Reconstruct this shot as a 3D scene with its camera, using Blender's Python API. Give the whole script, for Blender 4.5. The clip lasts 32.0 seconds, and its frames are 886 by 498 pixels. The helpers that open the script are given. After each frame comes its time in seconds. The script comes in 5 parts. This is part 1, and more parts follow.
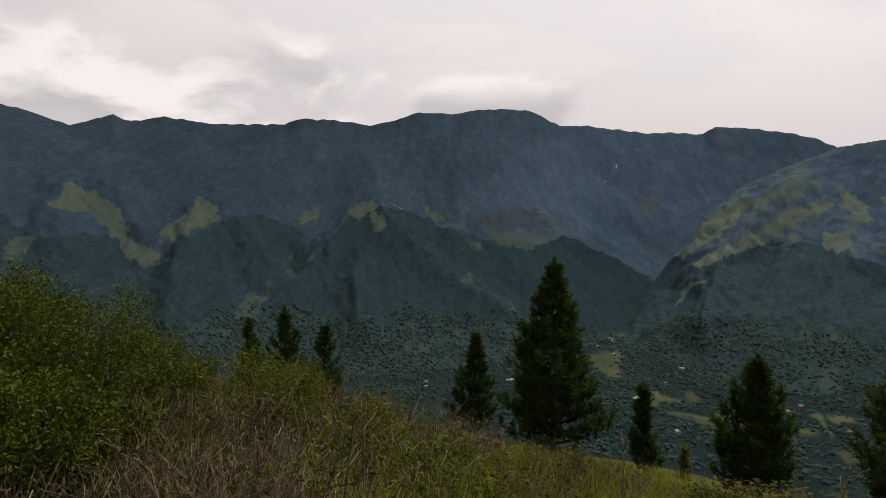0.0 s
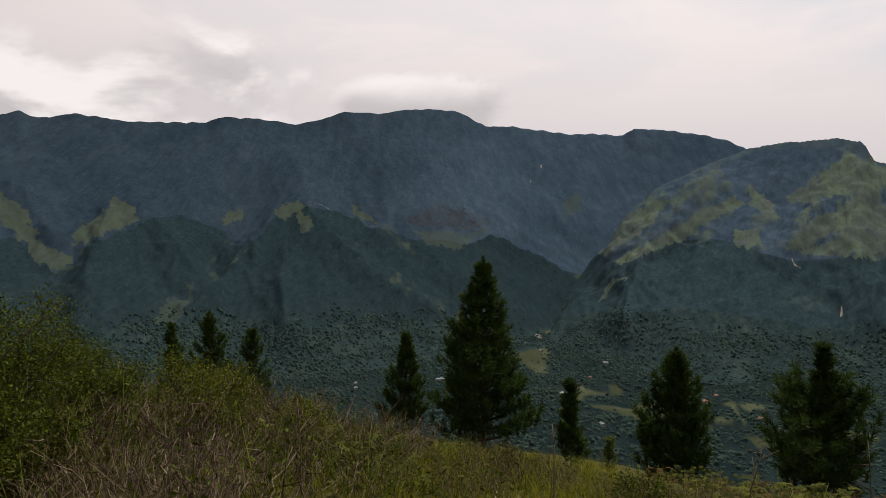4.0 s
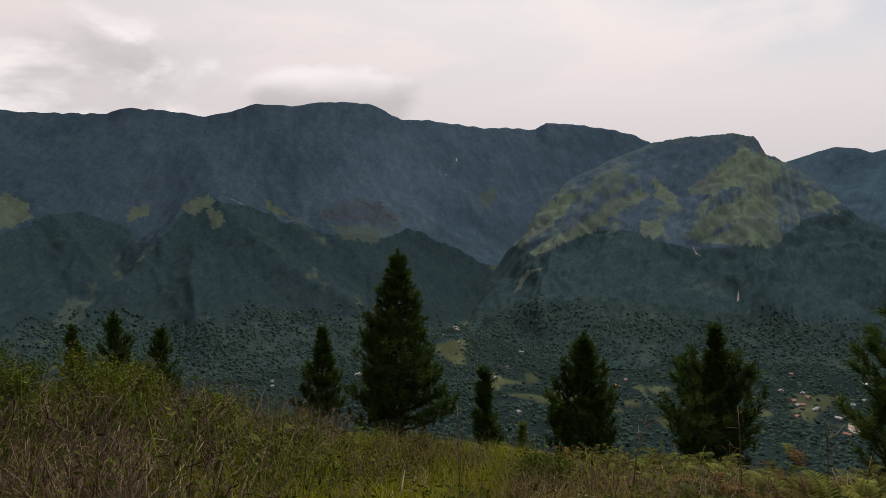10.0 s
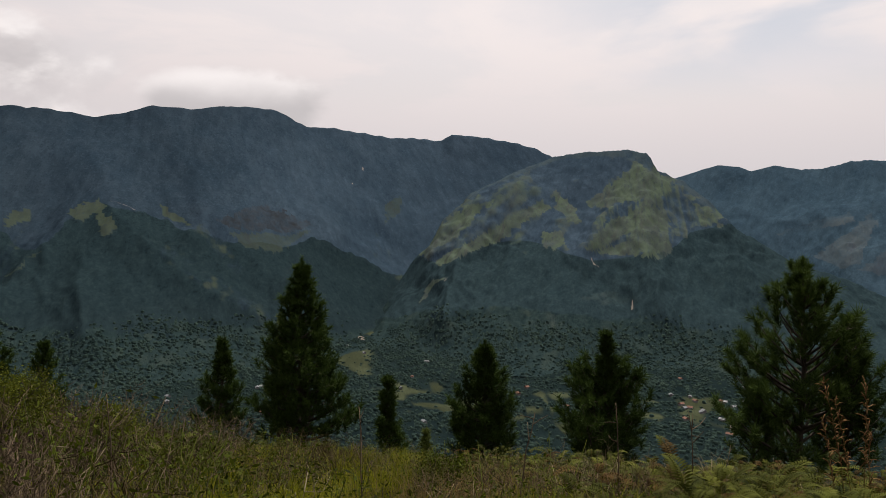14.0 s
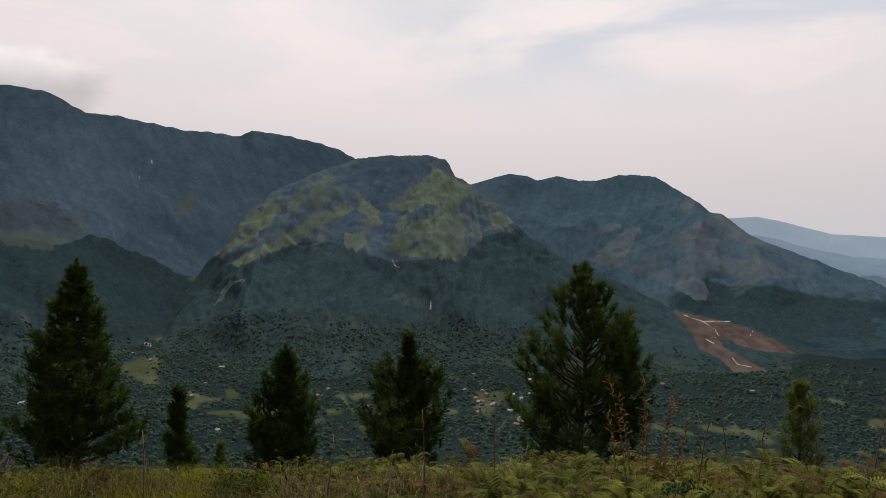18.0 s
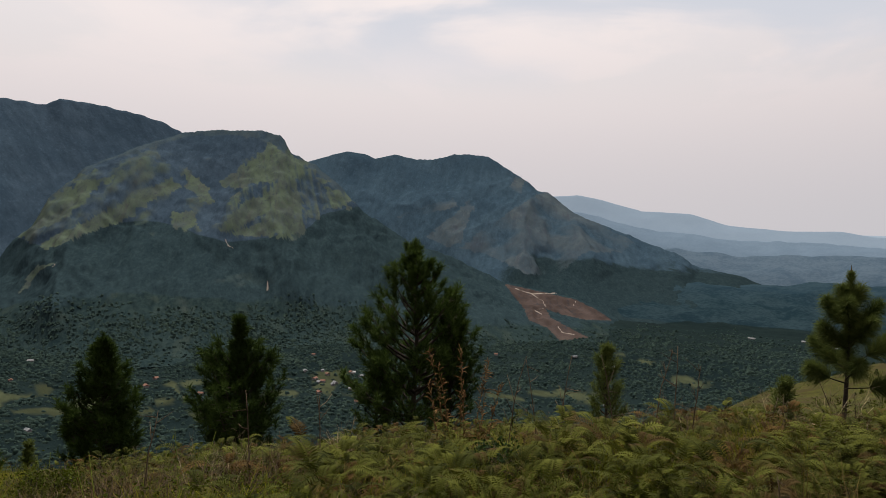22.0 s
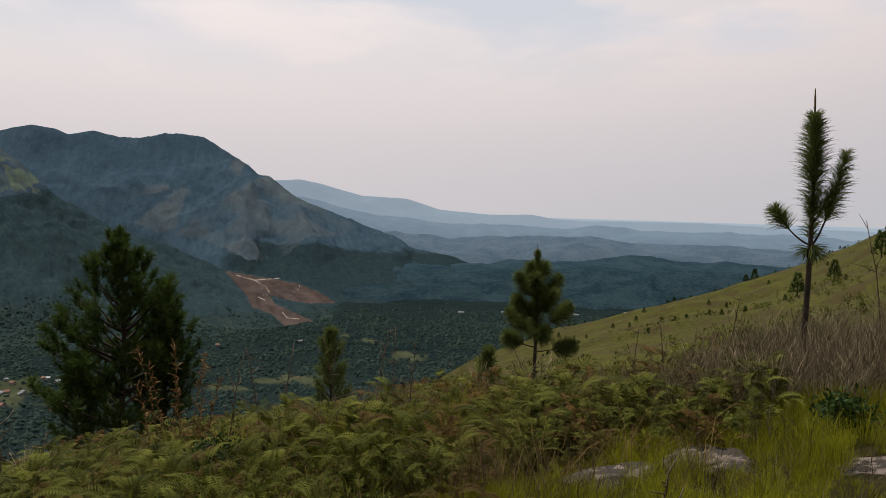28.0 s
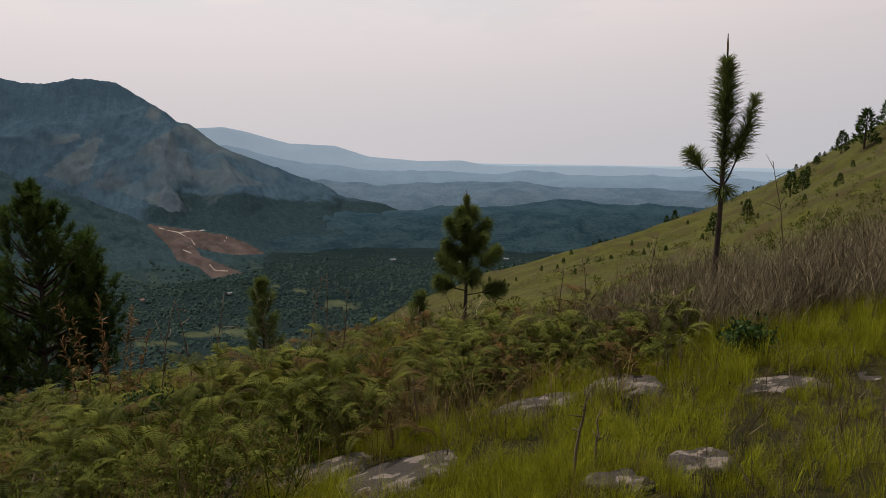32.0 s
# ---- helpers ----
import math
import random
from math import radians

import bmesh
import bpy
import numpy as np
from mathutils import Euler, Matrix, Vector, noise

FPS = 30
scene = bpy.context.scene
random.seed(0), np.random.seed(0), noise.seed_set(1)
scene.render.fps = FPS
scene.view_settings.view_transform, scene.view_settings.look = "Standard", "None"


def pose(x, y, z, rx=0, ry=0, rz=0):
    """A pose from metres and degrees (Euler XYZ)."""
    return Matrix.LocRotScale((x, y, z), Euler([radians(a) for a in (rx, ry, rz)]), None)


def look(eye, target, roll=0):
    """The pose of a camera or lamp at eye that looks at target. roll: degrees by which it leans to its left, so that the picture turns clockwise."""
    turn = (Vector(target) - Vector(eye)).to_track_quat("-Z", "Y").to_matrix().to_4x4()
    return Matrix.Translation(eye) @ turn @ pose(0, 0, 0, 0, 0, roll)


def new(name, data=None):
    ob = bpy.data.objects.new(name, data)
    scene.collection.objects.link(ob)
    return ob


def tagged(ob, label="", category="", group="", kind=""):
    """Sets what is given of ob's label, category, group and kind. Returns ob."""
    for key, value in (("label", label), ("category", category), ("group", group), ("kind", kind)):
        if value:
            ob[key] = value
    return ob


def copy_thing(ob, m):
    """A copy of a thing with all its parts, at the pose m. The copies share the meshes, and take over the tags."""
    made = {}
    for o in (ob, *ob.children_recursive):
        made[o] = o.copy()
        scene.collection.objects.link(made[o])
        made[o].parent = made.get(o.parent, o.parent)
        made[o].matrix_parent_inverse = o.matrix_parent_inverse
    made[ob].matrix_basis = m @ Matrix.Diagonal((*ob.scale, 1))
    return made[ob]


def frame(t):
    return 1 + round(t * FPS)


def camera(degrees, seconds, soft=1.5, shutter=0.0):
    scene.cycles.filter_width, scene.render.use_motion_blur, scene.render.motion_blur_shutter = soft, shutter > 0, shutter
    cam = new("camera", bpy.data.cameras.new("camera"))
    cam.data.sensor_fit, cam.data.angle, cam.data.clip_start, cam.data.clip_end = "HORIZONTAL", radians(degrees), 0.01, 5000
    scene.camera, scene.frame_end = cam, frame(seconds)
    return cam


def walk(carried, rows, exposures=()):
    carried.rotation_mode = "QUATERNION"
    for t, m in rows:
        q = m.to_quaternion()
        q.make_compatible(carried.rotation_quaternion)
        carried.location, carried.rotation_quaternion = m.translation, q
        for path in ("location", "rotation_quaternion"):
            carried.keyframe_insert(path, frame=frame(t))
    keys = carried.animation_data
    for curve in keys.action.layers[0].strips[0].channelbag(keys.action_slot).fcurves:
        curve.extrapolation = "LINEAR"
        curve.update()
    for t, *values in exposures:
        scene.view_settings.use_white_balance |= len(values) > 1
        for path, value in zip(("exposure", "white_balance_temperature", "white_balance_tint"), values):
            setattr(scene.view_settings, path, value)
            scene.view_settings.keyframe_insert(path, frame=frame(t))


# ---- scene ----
# The camera: a viewer on a hillside turning slowly to the right.
cam = camera(65.6, 32.0, soft=0.7)
PATH = [  # seconds, place in metres, turn in degrees
    (0, 0.12, 0.68, -0.03, 87.85, -1.05, 0.00),
    (0.5, 0.08, 0.70, -0.02, 87.50, -0.88, -0.59),
    (1, 0.11, 0.71, -0.03, 87.13, -0.26, -0.28),
    (1.5, 0.15, 0.67, -0.04, 87.19, 0.15, -0.93),
    (2, 0.19, 0.62, -0.03, 87.25, 0.09, -1.63),
    (2.5, 0.06, 0.62, -0.02, 87.25, 0.08, -3.10),
    (3, -0.01, 0.63, -0.01, 87.32, -0.03, -4.45),
    (3.5, 0.01, 0.62, -0.01, 87.66, -0.25, -5.47),
    (4, 0.05, 0.57, -0.02, 87.93, -0.67, -5.97),
    (4.5, 0.09, 0.53, -0.02, 88.10, -0.40, -6.53),
    (6.5, 0.14, 0.54, -0.01, 87.69, -0.07, -7.37),
    (7, 0.10, 0.67, -0.00, 87.44, 0.20, -8.19),
    (7.5, 0.11, 0.62, -0.00, 87.30, 0.71, -8.69),
    (8, 0.12, 0.57, -0.00, 87.55, 0.65, -9.51),
    (8.5, 0.19, 0.58, 0.00, 87.51, 0.93, -10.76),
    (9, 0.21, 0.58, -0.01, 87.40, 0.45, -11.63),
    (9.5, 0.18, 0.44, -0.03, 87.35, 0.08, -12.23),
    (10, 0.15, 0.22, -0.06, 87.44, -0.07, -12.89),
    (10.5, 0.16, 0.04, -0.06, 87.51, -0.50, -13.03),
    (11, 0.15, -0.11, -0.06, 87.46, 0.44, -13.84),
    (11.5, 0.09, -0.26, -0.06, 87.52, 0.10, -14.62),
    (12, 0.08, -0.43, -0.06, 87.85, -0.55, -16.47),
    (12.5, 0.06, -0.53, -0.07, 88.03, -0.47, -17.71),
    (13, 0.05, -0.46, -0.06, 88.24, -0.40, -18.50),
    (13.5, 0.05, -0.32, -0.06, 88.58, -0.62, -19.38),
    (14, 0.06, -0.27, -0.04, 88.30, -0.75, -20.70),
    (14.5, 0.10, -0.20, -0.04, 87.45, -0.66, -23.73),
    (16.5, -0.04, 0.03, -0.02, 85.77, -0.73, -29.81),
    (17, 0.02, 0.02, -0.01, 87.17, -0.90, -32.13),
    (17.5, 0.10, 0.10, -0.01, 88.32, -1.32, -34.57),
    (18, 0.17, 0.09, 0.00, 88.76, -1.78, -37.06),
    (18.5, 0.14, 0.00, 0.00, 88.49, -2.52, -38.12),
    (19, 0.09, -0.02, -0.00, 87.74, -2.13, -40.87),
    (19.5, 0.10, -0.01, 0.00, 87.35, -2.39, -43.05),
    (20, 0.19, 0.02, -0.00, 87.09, -1.81, -44.53),
    (20.5, 0.16, -0.02, -0.01, 87.20, -2.17, -47.04),
    (21, 0.15, -0.09, -0.00, 87.34, -1.22, -49.09),
    (21.5, 0.16, -0.18, 0.01, 88.01, -1.95, -49.97),
    (22, 0.15, -0.28, 0.03, 87.33, -1.52, -50.43),
    (22.5, 0.06, -0.28, 0.03, 86.06, -1.65, -53.47),
    (23, 0.01, -0.30, 0.03, 85.72, -2.85, -59.29),
    (23.5, -0.03, -0.35, 0.04, 85.74, -2.65, -61.92),
    (24, -0.01, -0.34, 0.04, 86.57, -2.44, -63.08),
    (24.5, 0.04, -0.35, 0.05, 87.29, -1.98, -64.15),
    (26.5, 0.11, -0.25, 0.04, 85.84, -1.39, -67.73),
    (27, 0.12, -0.25, 0.06, 86.05, -1.66, -69.37),
    (27.5, 0.13, -0.27, 0.06, 86.46, -2.11, -70.73),
    (28, 0.19, -0.31, 0.06, 86.63, -1.54, -73.23),
    (28.5, 0.27, -0.28, 0.06, 86.34, -2.17, -75.20),
    (29, 0.18, -0.29, 0.05, 86.07, -2.11, -75.36),
    (29.5, 0.12, -0.31, 0.06, 86.28, -1.34, -75.44),
    (30, 0.14, -0.31, 0.06, 85.96, -1.07, -75.93),
    (30.5, 0.29, -0.26, 0.06, 84.32, -1.47, -76.88),
    (31, 0.23, -0.33, 0.06, 83.78, -1.34, -77.93),
    (31.5, 0.12, -0.35, 0.05, 82.98, -0.79, -78.86),
    (32, 0.07, -0.36, 0.05, 82.33, -0.77, -79.07),
]
walk(cam, [(t, pose(x, y, z, a, b, c)) for t, x, y, z, a, b, c in PATH])

# ---- sky and sun: bright haze with a high veil of cloud, the sun behind it over the range ----
SUN_AZ, SUN_EL = 38.0, 64.0
world = bpy.data.worlds.new("hazy_sky")
scene.world = world
world.use_nodes = True


class Nodes:
    """Small shorthand for a node tree."""

    def __init__(self, tree):
        self.t = tree
        tree.nodes.clear()

    def add(self, kind, **set_to):
        n = self.t.nodes.new(kind)
        for k, v in set_to.items():
            setattr(n, k, v)
        return n

    def join(self, a, b):
        self.t.links.new(a, b)

    def put(self, socket, v):
        if hasattr(v, "is_linked"):
            self.join(v, socket)
        else:
            socket.default_value = v

    def math(self, op, a, b=0.0, clamp=False):
        n = self.add("ShaderNodeMath", operation=op, use_clamp=clamp)
        self.put(n.inputs[0], a)
        self.put(n.inputs[1], b)
        return n.outputs[0]

    def ramp(self, v, lo, hi, a=0.0, b=1.0):
        n = self.add("ShaderNodeMapRange", interpolation_type="SMOOTHSTEP")
        for i, x in enumerate((v, lo, hi, a, b)):
            self.put(n.inputs[i], x)
        return n.outputs[0]

    def mix(self, f, a, b, blend="MIX"):
        n = self.add("ShaderNodeMix", data_type="RGBA", blend_type=blend)
        self.put(n.inputs[0], f)
        for i, c in ((6, a), (7, b)):
            self.put(n.inputs[i], (*c, 1) if isinstance(c, tuple) else c)
        return n.outputs[2]

    def noise(self, vec, scale, detail=4.0, rough=0.55, warp=0.0):
        n = self.add("ShaderNodeTexNoise")
        if vec is not None:
            self.join(vec, n.inputs["Vector"])
        n.inputs["Scale"].default_value = scale
        n.inputs["Detail"].default_value = detail
        n.inputs["Roughness"].default_value = rough
        n.inputs["Distortion"].default_value = warp
        return n.outputs[0]


w = Nodes(world.node_tree)
sky = w.add("ShaderNodeTexSky", sky_type="NISHITA", sun_disc=False)
sky.sun_elevation, sky.sun_rotation = radians(SUN_EL), radians(SUN_AZ)
sky.dust_density, sky.air_density = 3.0, 1.5
blue = w.mix(1.0, sky.outputs[0], (0.10, 0.10, 0.10), "MULTIPLY")
tc = w.add("ShaderNodeTexCoord")
sep = w.add("ShaderNodeSeparateXYZ")
w.join(tc.outputs["Generated"], sep.inputs[0])
X, Y, Z = sep.outputs
up = w.math("MAXIMUM", Z, 0.0)
# a flat cloud layer seen in perspective
lift = w.math("ADD", up, 0.16)
flat = w.add("ShaderNodeCombineXYZ")
w.join(w.math("DIVIDE", X, lift), flat.inputs[0])
w.join(w.math("DIVIDE", Y, lift), flat.inputs[1])
veil_n = w.noise(flat.outputs[0], 1.1, 6.0, 0.55, 0.4)
veil = w.math("MAXIMUM", w.ramp(veil_n, 0.40, 0.60), w.ramp(Z, 0.24, 0.12))
# cumulus resting on the range: bearing and height of each direction, in degrees
bearing = w.math("MULTIPLY", w.math("ARCTAN2", X, Y), 57.3)
height = w.math("MULTIPLY", w.math("ARCSINE", Z), 57.3)


def heap(shift):
    """Billows of the cloud bank, or the same looked up a little higher."""
    v = w.add("ShaderNodeCombineXYZ")
    w.join(w.math("MULTIPLY", bearing, 0.085), v.inputs[0])
    w.join(w.math("MULTIPLY", w.math("ADD", height, shift), 0.17), v.inputs[1])
    return w.noise(v.outputs[0], 1.0, 6.0, 0.52, 0.25)


puff_n = heap(0.0)
cap_a = w.math("DIVIDE", w.math("SUBTRACT", bearing, 4.6), 8.2)
cap_h = w.math("DIVIDE", w.math("SUBTRACT", height, 9.6), 3.3)
cap = w.math("SUBTRACT", 1.0, w.math("ADD", w.math("MULTIPLY", cap_a, cap_a), w.math("MULTIPLY", cap_h, cap_h)))
cap = w.ramp(w.math("ADD", cap, w.math("MULTIPLY", w.math("SUBTRACT", puff_n, 0.5), 1.8)), 0.0, 0.5)
bank = w.math("MULTIPLY", w.ramp(height, 18.5, 10.5), w.ramp(bearing, 2.0, -10.0))
puff = w.ramp(w.math("ADD", puff_n, w.math("MULTIPLY", w.math("SUBTRACT", bank, 1.0), 0.42)), 0.30, 0.52)
puff = w.math("MAXIMUM", puff, cap)
lit = w.math("SUBTRACT", puff_n, heap(1.9))
capped = w.math("MULTIPLY", w.math("SUBTRACT", cap_h, 0.36), 0.32)
lit = w.math("ADD", w.math("MULTIPLY", lit, w.math("SUBTRACT", 1.0, w.math("MULTIPLY", cap, 0.75))), w.math("MULTIPLY", capped, cap))
# thinner veil where the blue shows through
rift = w.add("ShaderNodeCombineXYZ")
w.join(w.math("MULTIPLY", bearing, 0.045), rift.inputs[0])
w.join(w.math("MULTIPLY", height, 0.13), rift.inputs[1])
rift_n = w.noise(rift.outputs[0], 1.0, 5.0, 0.5, 0.5)
rift_m = w.math("MULTIPLY", w.ramp(rift_n, 0.44, 0.60), w.math("MULTIPLY", w.ramp(height, 9.0, 16.0), w.ramp(bearing, 22.0, 42.0)))
# haze glow round the hidden sun
sun_dir = (math.sin(radians(SUN_AZ)) * math.cos(radians(SUN_EL)), math.cos(radians(SUN_AZ)) * math.cos(radians(SUN_EL)), math.sin(radians(SUN_EL)))
dot = w.add("ShaderNodeVectorMath", operation="DOT_PRODUCT")
w.join(tc.outputs["Generated"], dot.inputs[0])
dot.inputs[1].default_value = sun_dir
glow = w.ramp(dot.outputs["Value"], -0.10, 0.90)
white = w.mix(glow, (0.610, 0.525, 0.525), (0.96, 0.878, 0.862))
low = w.mix(glow, (0.49, 0.495, 0.53), (0.74, 0.67, 0.675))
haze = w.mix(w.ramp(Z, 0.0, 0.30), low, white)
thin = w.mix(0.45, blue, haze)
clear = w.ramp(Z, 0.42, 0.80, 1.0, 0.25)  # the veil thins out overhead
veiled = w.mix(w.math("MULTIPLY", w.ramp(veil, 0.0, 1.0, 0.70, 1.0), clear), w.mix(clear, blue, thin), haze)
veiled = w.mix(w.math("MULTIPLY", rift_m, 0.75), veiled, (0.60, 0.64, 0.72))
shade = w.mix(w.ramp(lit, -0.14, 0.10), (0.56, 0.525, 0.53), (0.95, 0.89, 0.878))
final = w.mix(w.math("MULTIPLY", puff, 0.9), veiled, shade)
bg = w.add("ShaderNodeBackground")
w.join(final, bg.inputs[0])
out = w.add("ShaderNodeOutputWorld")
w.join(bg.outputs[0], out.inputs[0])

sun_data = bpy.data.lights.new("sun", "SUN")
sun_data.energy, sun_data.angle, sun_data.color = 5.0, radians(1.0), (1.0, 0.95, 0.86)
sun = new("sun", sun_data)
sun.matrix_world = look((0, 0, 300), (-300 * sun_dir[0], -300 * sun_dir[1], 300 - 300 * sun_dir[2]))

# ---- materials ----
def material(name, low, high, scale=3.0, rough=0.85, bump=0.0, bump_scale=30.0, fine=0.35, spec=0.2, island=0.0, translucent=0.0, thirds=None):
    """A surface that varies between two colours at two scales, and from piece to piece."""
    m = bpy.data.materials.new(name)
    m.use_nodes = True
    n = Nodes(m.node_tree)
    geo = n.add("ShaderNodeNewGeometry")
    pos = geo.outputs["Position"]
    a = n.noise(pos, scale, 5.0)
    b = n.noise(pos, scale * 9.0, 3.0)
    f = n.math("ADD", n.math("MULTIPLY", n.ramp(a, 0.3, 0.7), 1.0 - fine), n.math("MULTIPLY", n.ramp(b, 0.3, 0.7), fine))
    if island:
        f = n.math("ADD", n.math("MULTIPLY", f, 1.0 - island), n.math("MULTIPLY", geo.outputs["Random Per Island"], island))
    col = n.mix(f, low, high)
    if thirds:
        patch, share = thirds
        keep = n.ramp(n.noise(pos, scale * 0.6, 3.0), 0.68 - share, 0.72 - share)
        col = n.mix(keep, col, patch)
    p = n.add("ShaderNodeBsdfPrincipled")
    n.join(col, p.inputs["Base Color"])
    p.inputs["Roughness"].default_value = rough
    p.inputs["Specular IOR Level"].default_value = spec
    if bump:
        bn = n.add("ShaderNodeBump")
        bn.inputs["Strength"].default_value = bump
        bn.inputs["Distance"].default_value = 0.02
        n.join(n.noise(pos, bump_scale, 5.0), bn.inputs["Height"])
        n.join(bn.outputs[0], p.inputs["Normal"])
    last = p.outputs[0]
    if translucent:
        tr = n.add("ShaderNodeBsdfTranslucent")
        n.join(col, tr.inputs[0])
        mx = n.add("ShaderNodeMixShader")
        mx.inputs[0].default_value = translucent
        n.join(last, mx.inputs[1])
        n.join(tr.outputs[0], mx.inputs[2])
        last = mx.outputs[0]
    o = n.add("ShaderNodeOutputMaterial")
    n.join(last, o.inputs[0])
    return m


def attribute(n, name):
    at = n.add("ShaderNodeAttribute", attribute_name=name)
    return at.outputs["Fac"]


def land_material(name, forest, forest2, grass, grass2, bare=(0.066, 0.049, 0.043), field=(0.046, 0.053, 0.030), faces=0.0, crowns=0.13, trees=1.0, rough=5.0):
    """Far land: native woods, plantation, pasture, cleared earth and fields by the covers laid on the terrain."""
    m = bpy.data.materials.new(name)
    m.use_nodes = True
    n = Nodes(m.node_tree)
    place = n.add("ShaderNodeSeparateXYZ")
    spot = n.add("ShaderNodeNewGeometry").outputs["Position"]
    n.join(spot, place.inputs[0])
    ca, sa = math.cos(radians(faces)), math.sin(radians(faces))
    across = n.math("SUBTRACT", n.math("MULTIPLY", place.outputs[0], ca), n.math("MULTIPLY", place.outputs[1], sa))
    deep = n.math("ADD", n.math("MULTIPLY", place.outputs[0], sa), n.math("MULTIPLY", place.outputs[1], ca))

    def drawn(along_, up_):
        v = n.add("ShaderNodeCombineXYZ")
        n.join(across, v.inputs[0])
        n.join(n.math("MULTIPLY", deep, along_), v.inputs[1])
        n.join(n.math("MULTIPLY", place.outputs[2], up_), v.inputs[2])
        return v.outputs[0]

    down = drawn(0.45, 0.6)
    rows_down = drawn(0.16, 0.2)  # drawn out down the fall of the slope
    big = n.noise(down, 0.0032, 4.0, 0.6, 0.6)
    mid = n.noise(down, 0.016, 6.0, 0.68, 0.5)
    fine = n.noise(down, crowns, 3.0, 0.75, 0.3)
    clumps_ = n.noise(down, crowns * 0.38, 4.0, 0.7, 0.4)
    line = n.noise(rows_down, 0.035, 5.0, 0.7, 0.4)
    # tops also raises the bump: crowns get lit and gaps shaded by colour
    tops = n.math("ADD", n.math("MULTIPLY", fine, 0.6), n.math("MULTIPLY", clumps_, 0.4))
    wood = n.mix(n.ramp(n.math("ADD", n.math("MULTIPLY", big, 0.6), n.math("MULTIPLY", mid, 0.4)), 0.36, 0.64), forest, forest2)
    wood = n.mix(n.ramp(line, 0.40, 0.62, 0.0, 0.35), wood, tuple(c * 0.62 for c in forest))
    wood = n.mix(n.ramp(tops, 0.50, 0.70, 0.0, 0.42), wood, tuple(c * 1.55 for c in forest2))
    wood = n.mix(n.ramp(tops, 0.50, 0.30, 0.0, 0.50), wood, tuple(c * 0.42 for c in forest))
    past = n.mix(n.ramp(mid, 0.38, 0.62), grass, grass2)
    past = n.mix(n.ramp(line, 0.50, 0.68, 0.0, 0.55), past, (grass2[0] * 0.95, grass2[1] * 0.78, grass2[2] * 0.85))
    past = n.mix(n.ramp(tops, 0.50, 0.66, 0.0, 0.55), past, forest2)
    past = n.mix(n.ramp(clumps_, 0.46, 0.34, 0.0, 0.35), past, tuple(c * 1.35 for c in grass))
    edge = n.math("ADD", n.math("MULTIPLY", mid, 0.45), n.math("MULTIPLY", clumps_, 0.35))

    def cover(col, attr, c, soft=0.16):
        k = n.math("ADD", attribute(n, attr), n.math("SUBTRACT", edge, 0.40))
        return n.mix(n.ramp(k, 0.5 - soft, 0.5 + soft), col, c)

    # open: woods multiplied paler, haze put into their colour by bearing
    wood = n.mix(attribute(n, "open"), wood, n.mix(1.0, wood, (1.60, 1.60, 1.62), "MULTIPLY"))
    # plantation colour, then its painted lit tops and shaded gaps
    leaf_, lit, shaded = (tuple(c * trees for c in k) for k in ((0.0160, 0.0272, 0.0312), (0.0250, 0.0405, 0.0430), (0.0080, 0.0140, 0.0170)))
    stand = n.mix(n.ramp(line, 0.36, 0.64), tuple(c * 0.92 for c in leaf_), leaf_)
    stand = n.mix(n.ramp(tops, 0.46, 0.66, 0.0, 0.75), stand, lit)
    stand = n.mix(n.ramp(tops, 0.48, 0.32, 0.0, 0.75), stand, shaded)
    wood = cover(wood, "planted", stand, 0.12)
    # scrub colour runs likewise from shaded gaps to lit tops
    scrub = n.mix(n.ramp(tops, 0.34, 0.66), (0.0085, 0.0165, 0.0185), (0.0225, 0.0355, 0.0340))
    scrub = n.mix(n.ramp(mid, 0.54, 0.66, 0.0, 0.5), scrub, (0.0320, 0.0420, 0.0340))
    wood = cover(wood, "lowland", scrub, 0.2)
    col = cover(wood, "pasture", past, 0.22)
    col = cover(col, "field", n.mix(n.ramp(mid, 0.4, 0.6), field, tuple(c * 0.62 for c in field)))
    red = n.mix(n.ramp(mid, 0.35, 0.65), bare, tuple(c * 0.62 for c in bare))
    red = n.mix(n.ramp(tops, 0.5, 0.66, 0.0, 0.5), red, forest)
    col = cover(col, "cleared", red, 0.05)
    col = cover(col, "pale", (0.20, 0.17, 0.145), 0.14)
    p = n.add("ShaderNodeBsdfPrincipled")
    n.join(col, p.inputs["Base Color"])
    p.inputs["Roughness"].default_value = 0.95
    p.inputs["Specular IOR Level"].default_value = 0.0
    bn = n.add("ShaderNodeBump")
    bn.inputs["Strength"].default_value = 0.45
    bn.inputs["Distance"].default_value = rough
    n.join(n.math("ADD", n.math("MULTIPLY", tops, 0.6), n.math("ADD", n.math("MULTIPLY", mid, 1.5), n.math("MULTIPLY", line, 0.35))), bn.inputs["Height"])
    n.join(bn.outputs[0], p.inputs["Normal"])
    o = n.add("ShaderNodeOutputMaterial")
    n.join(p.outputs[0], o.inputs[0])
    return m


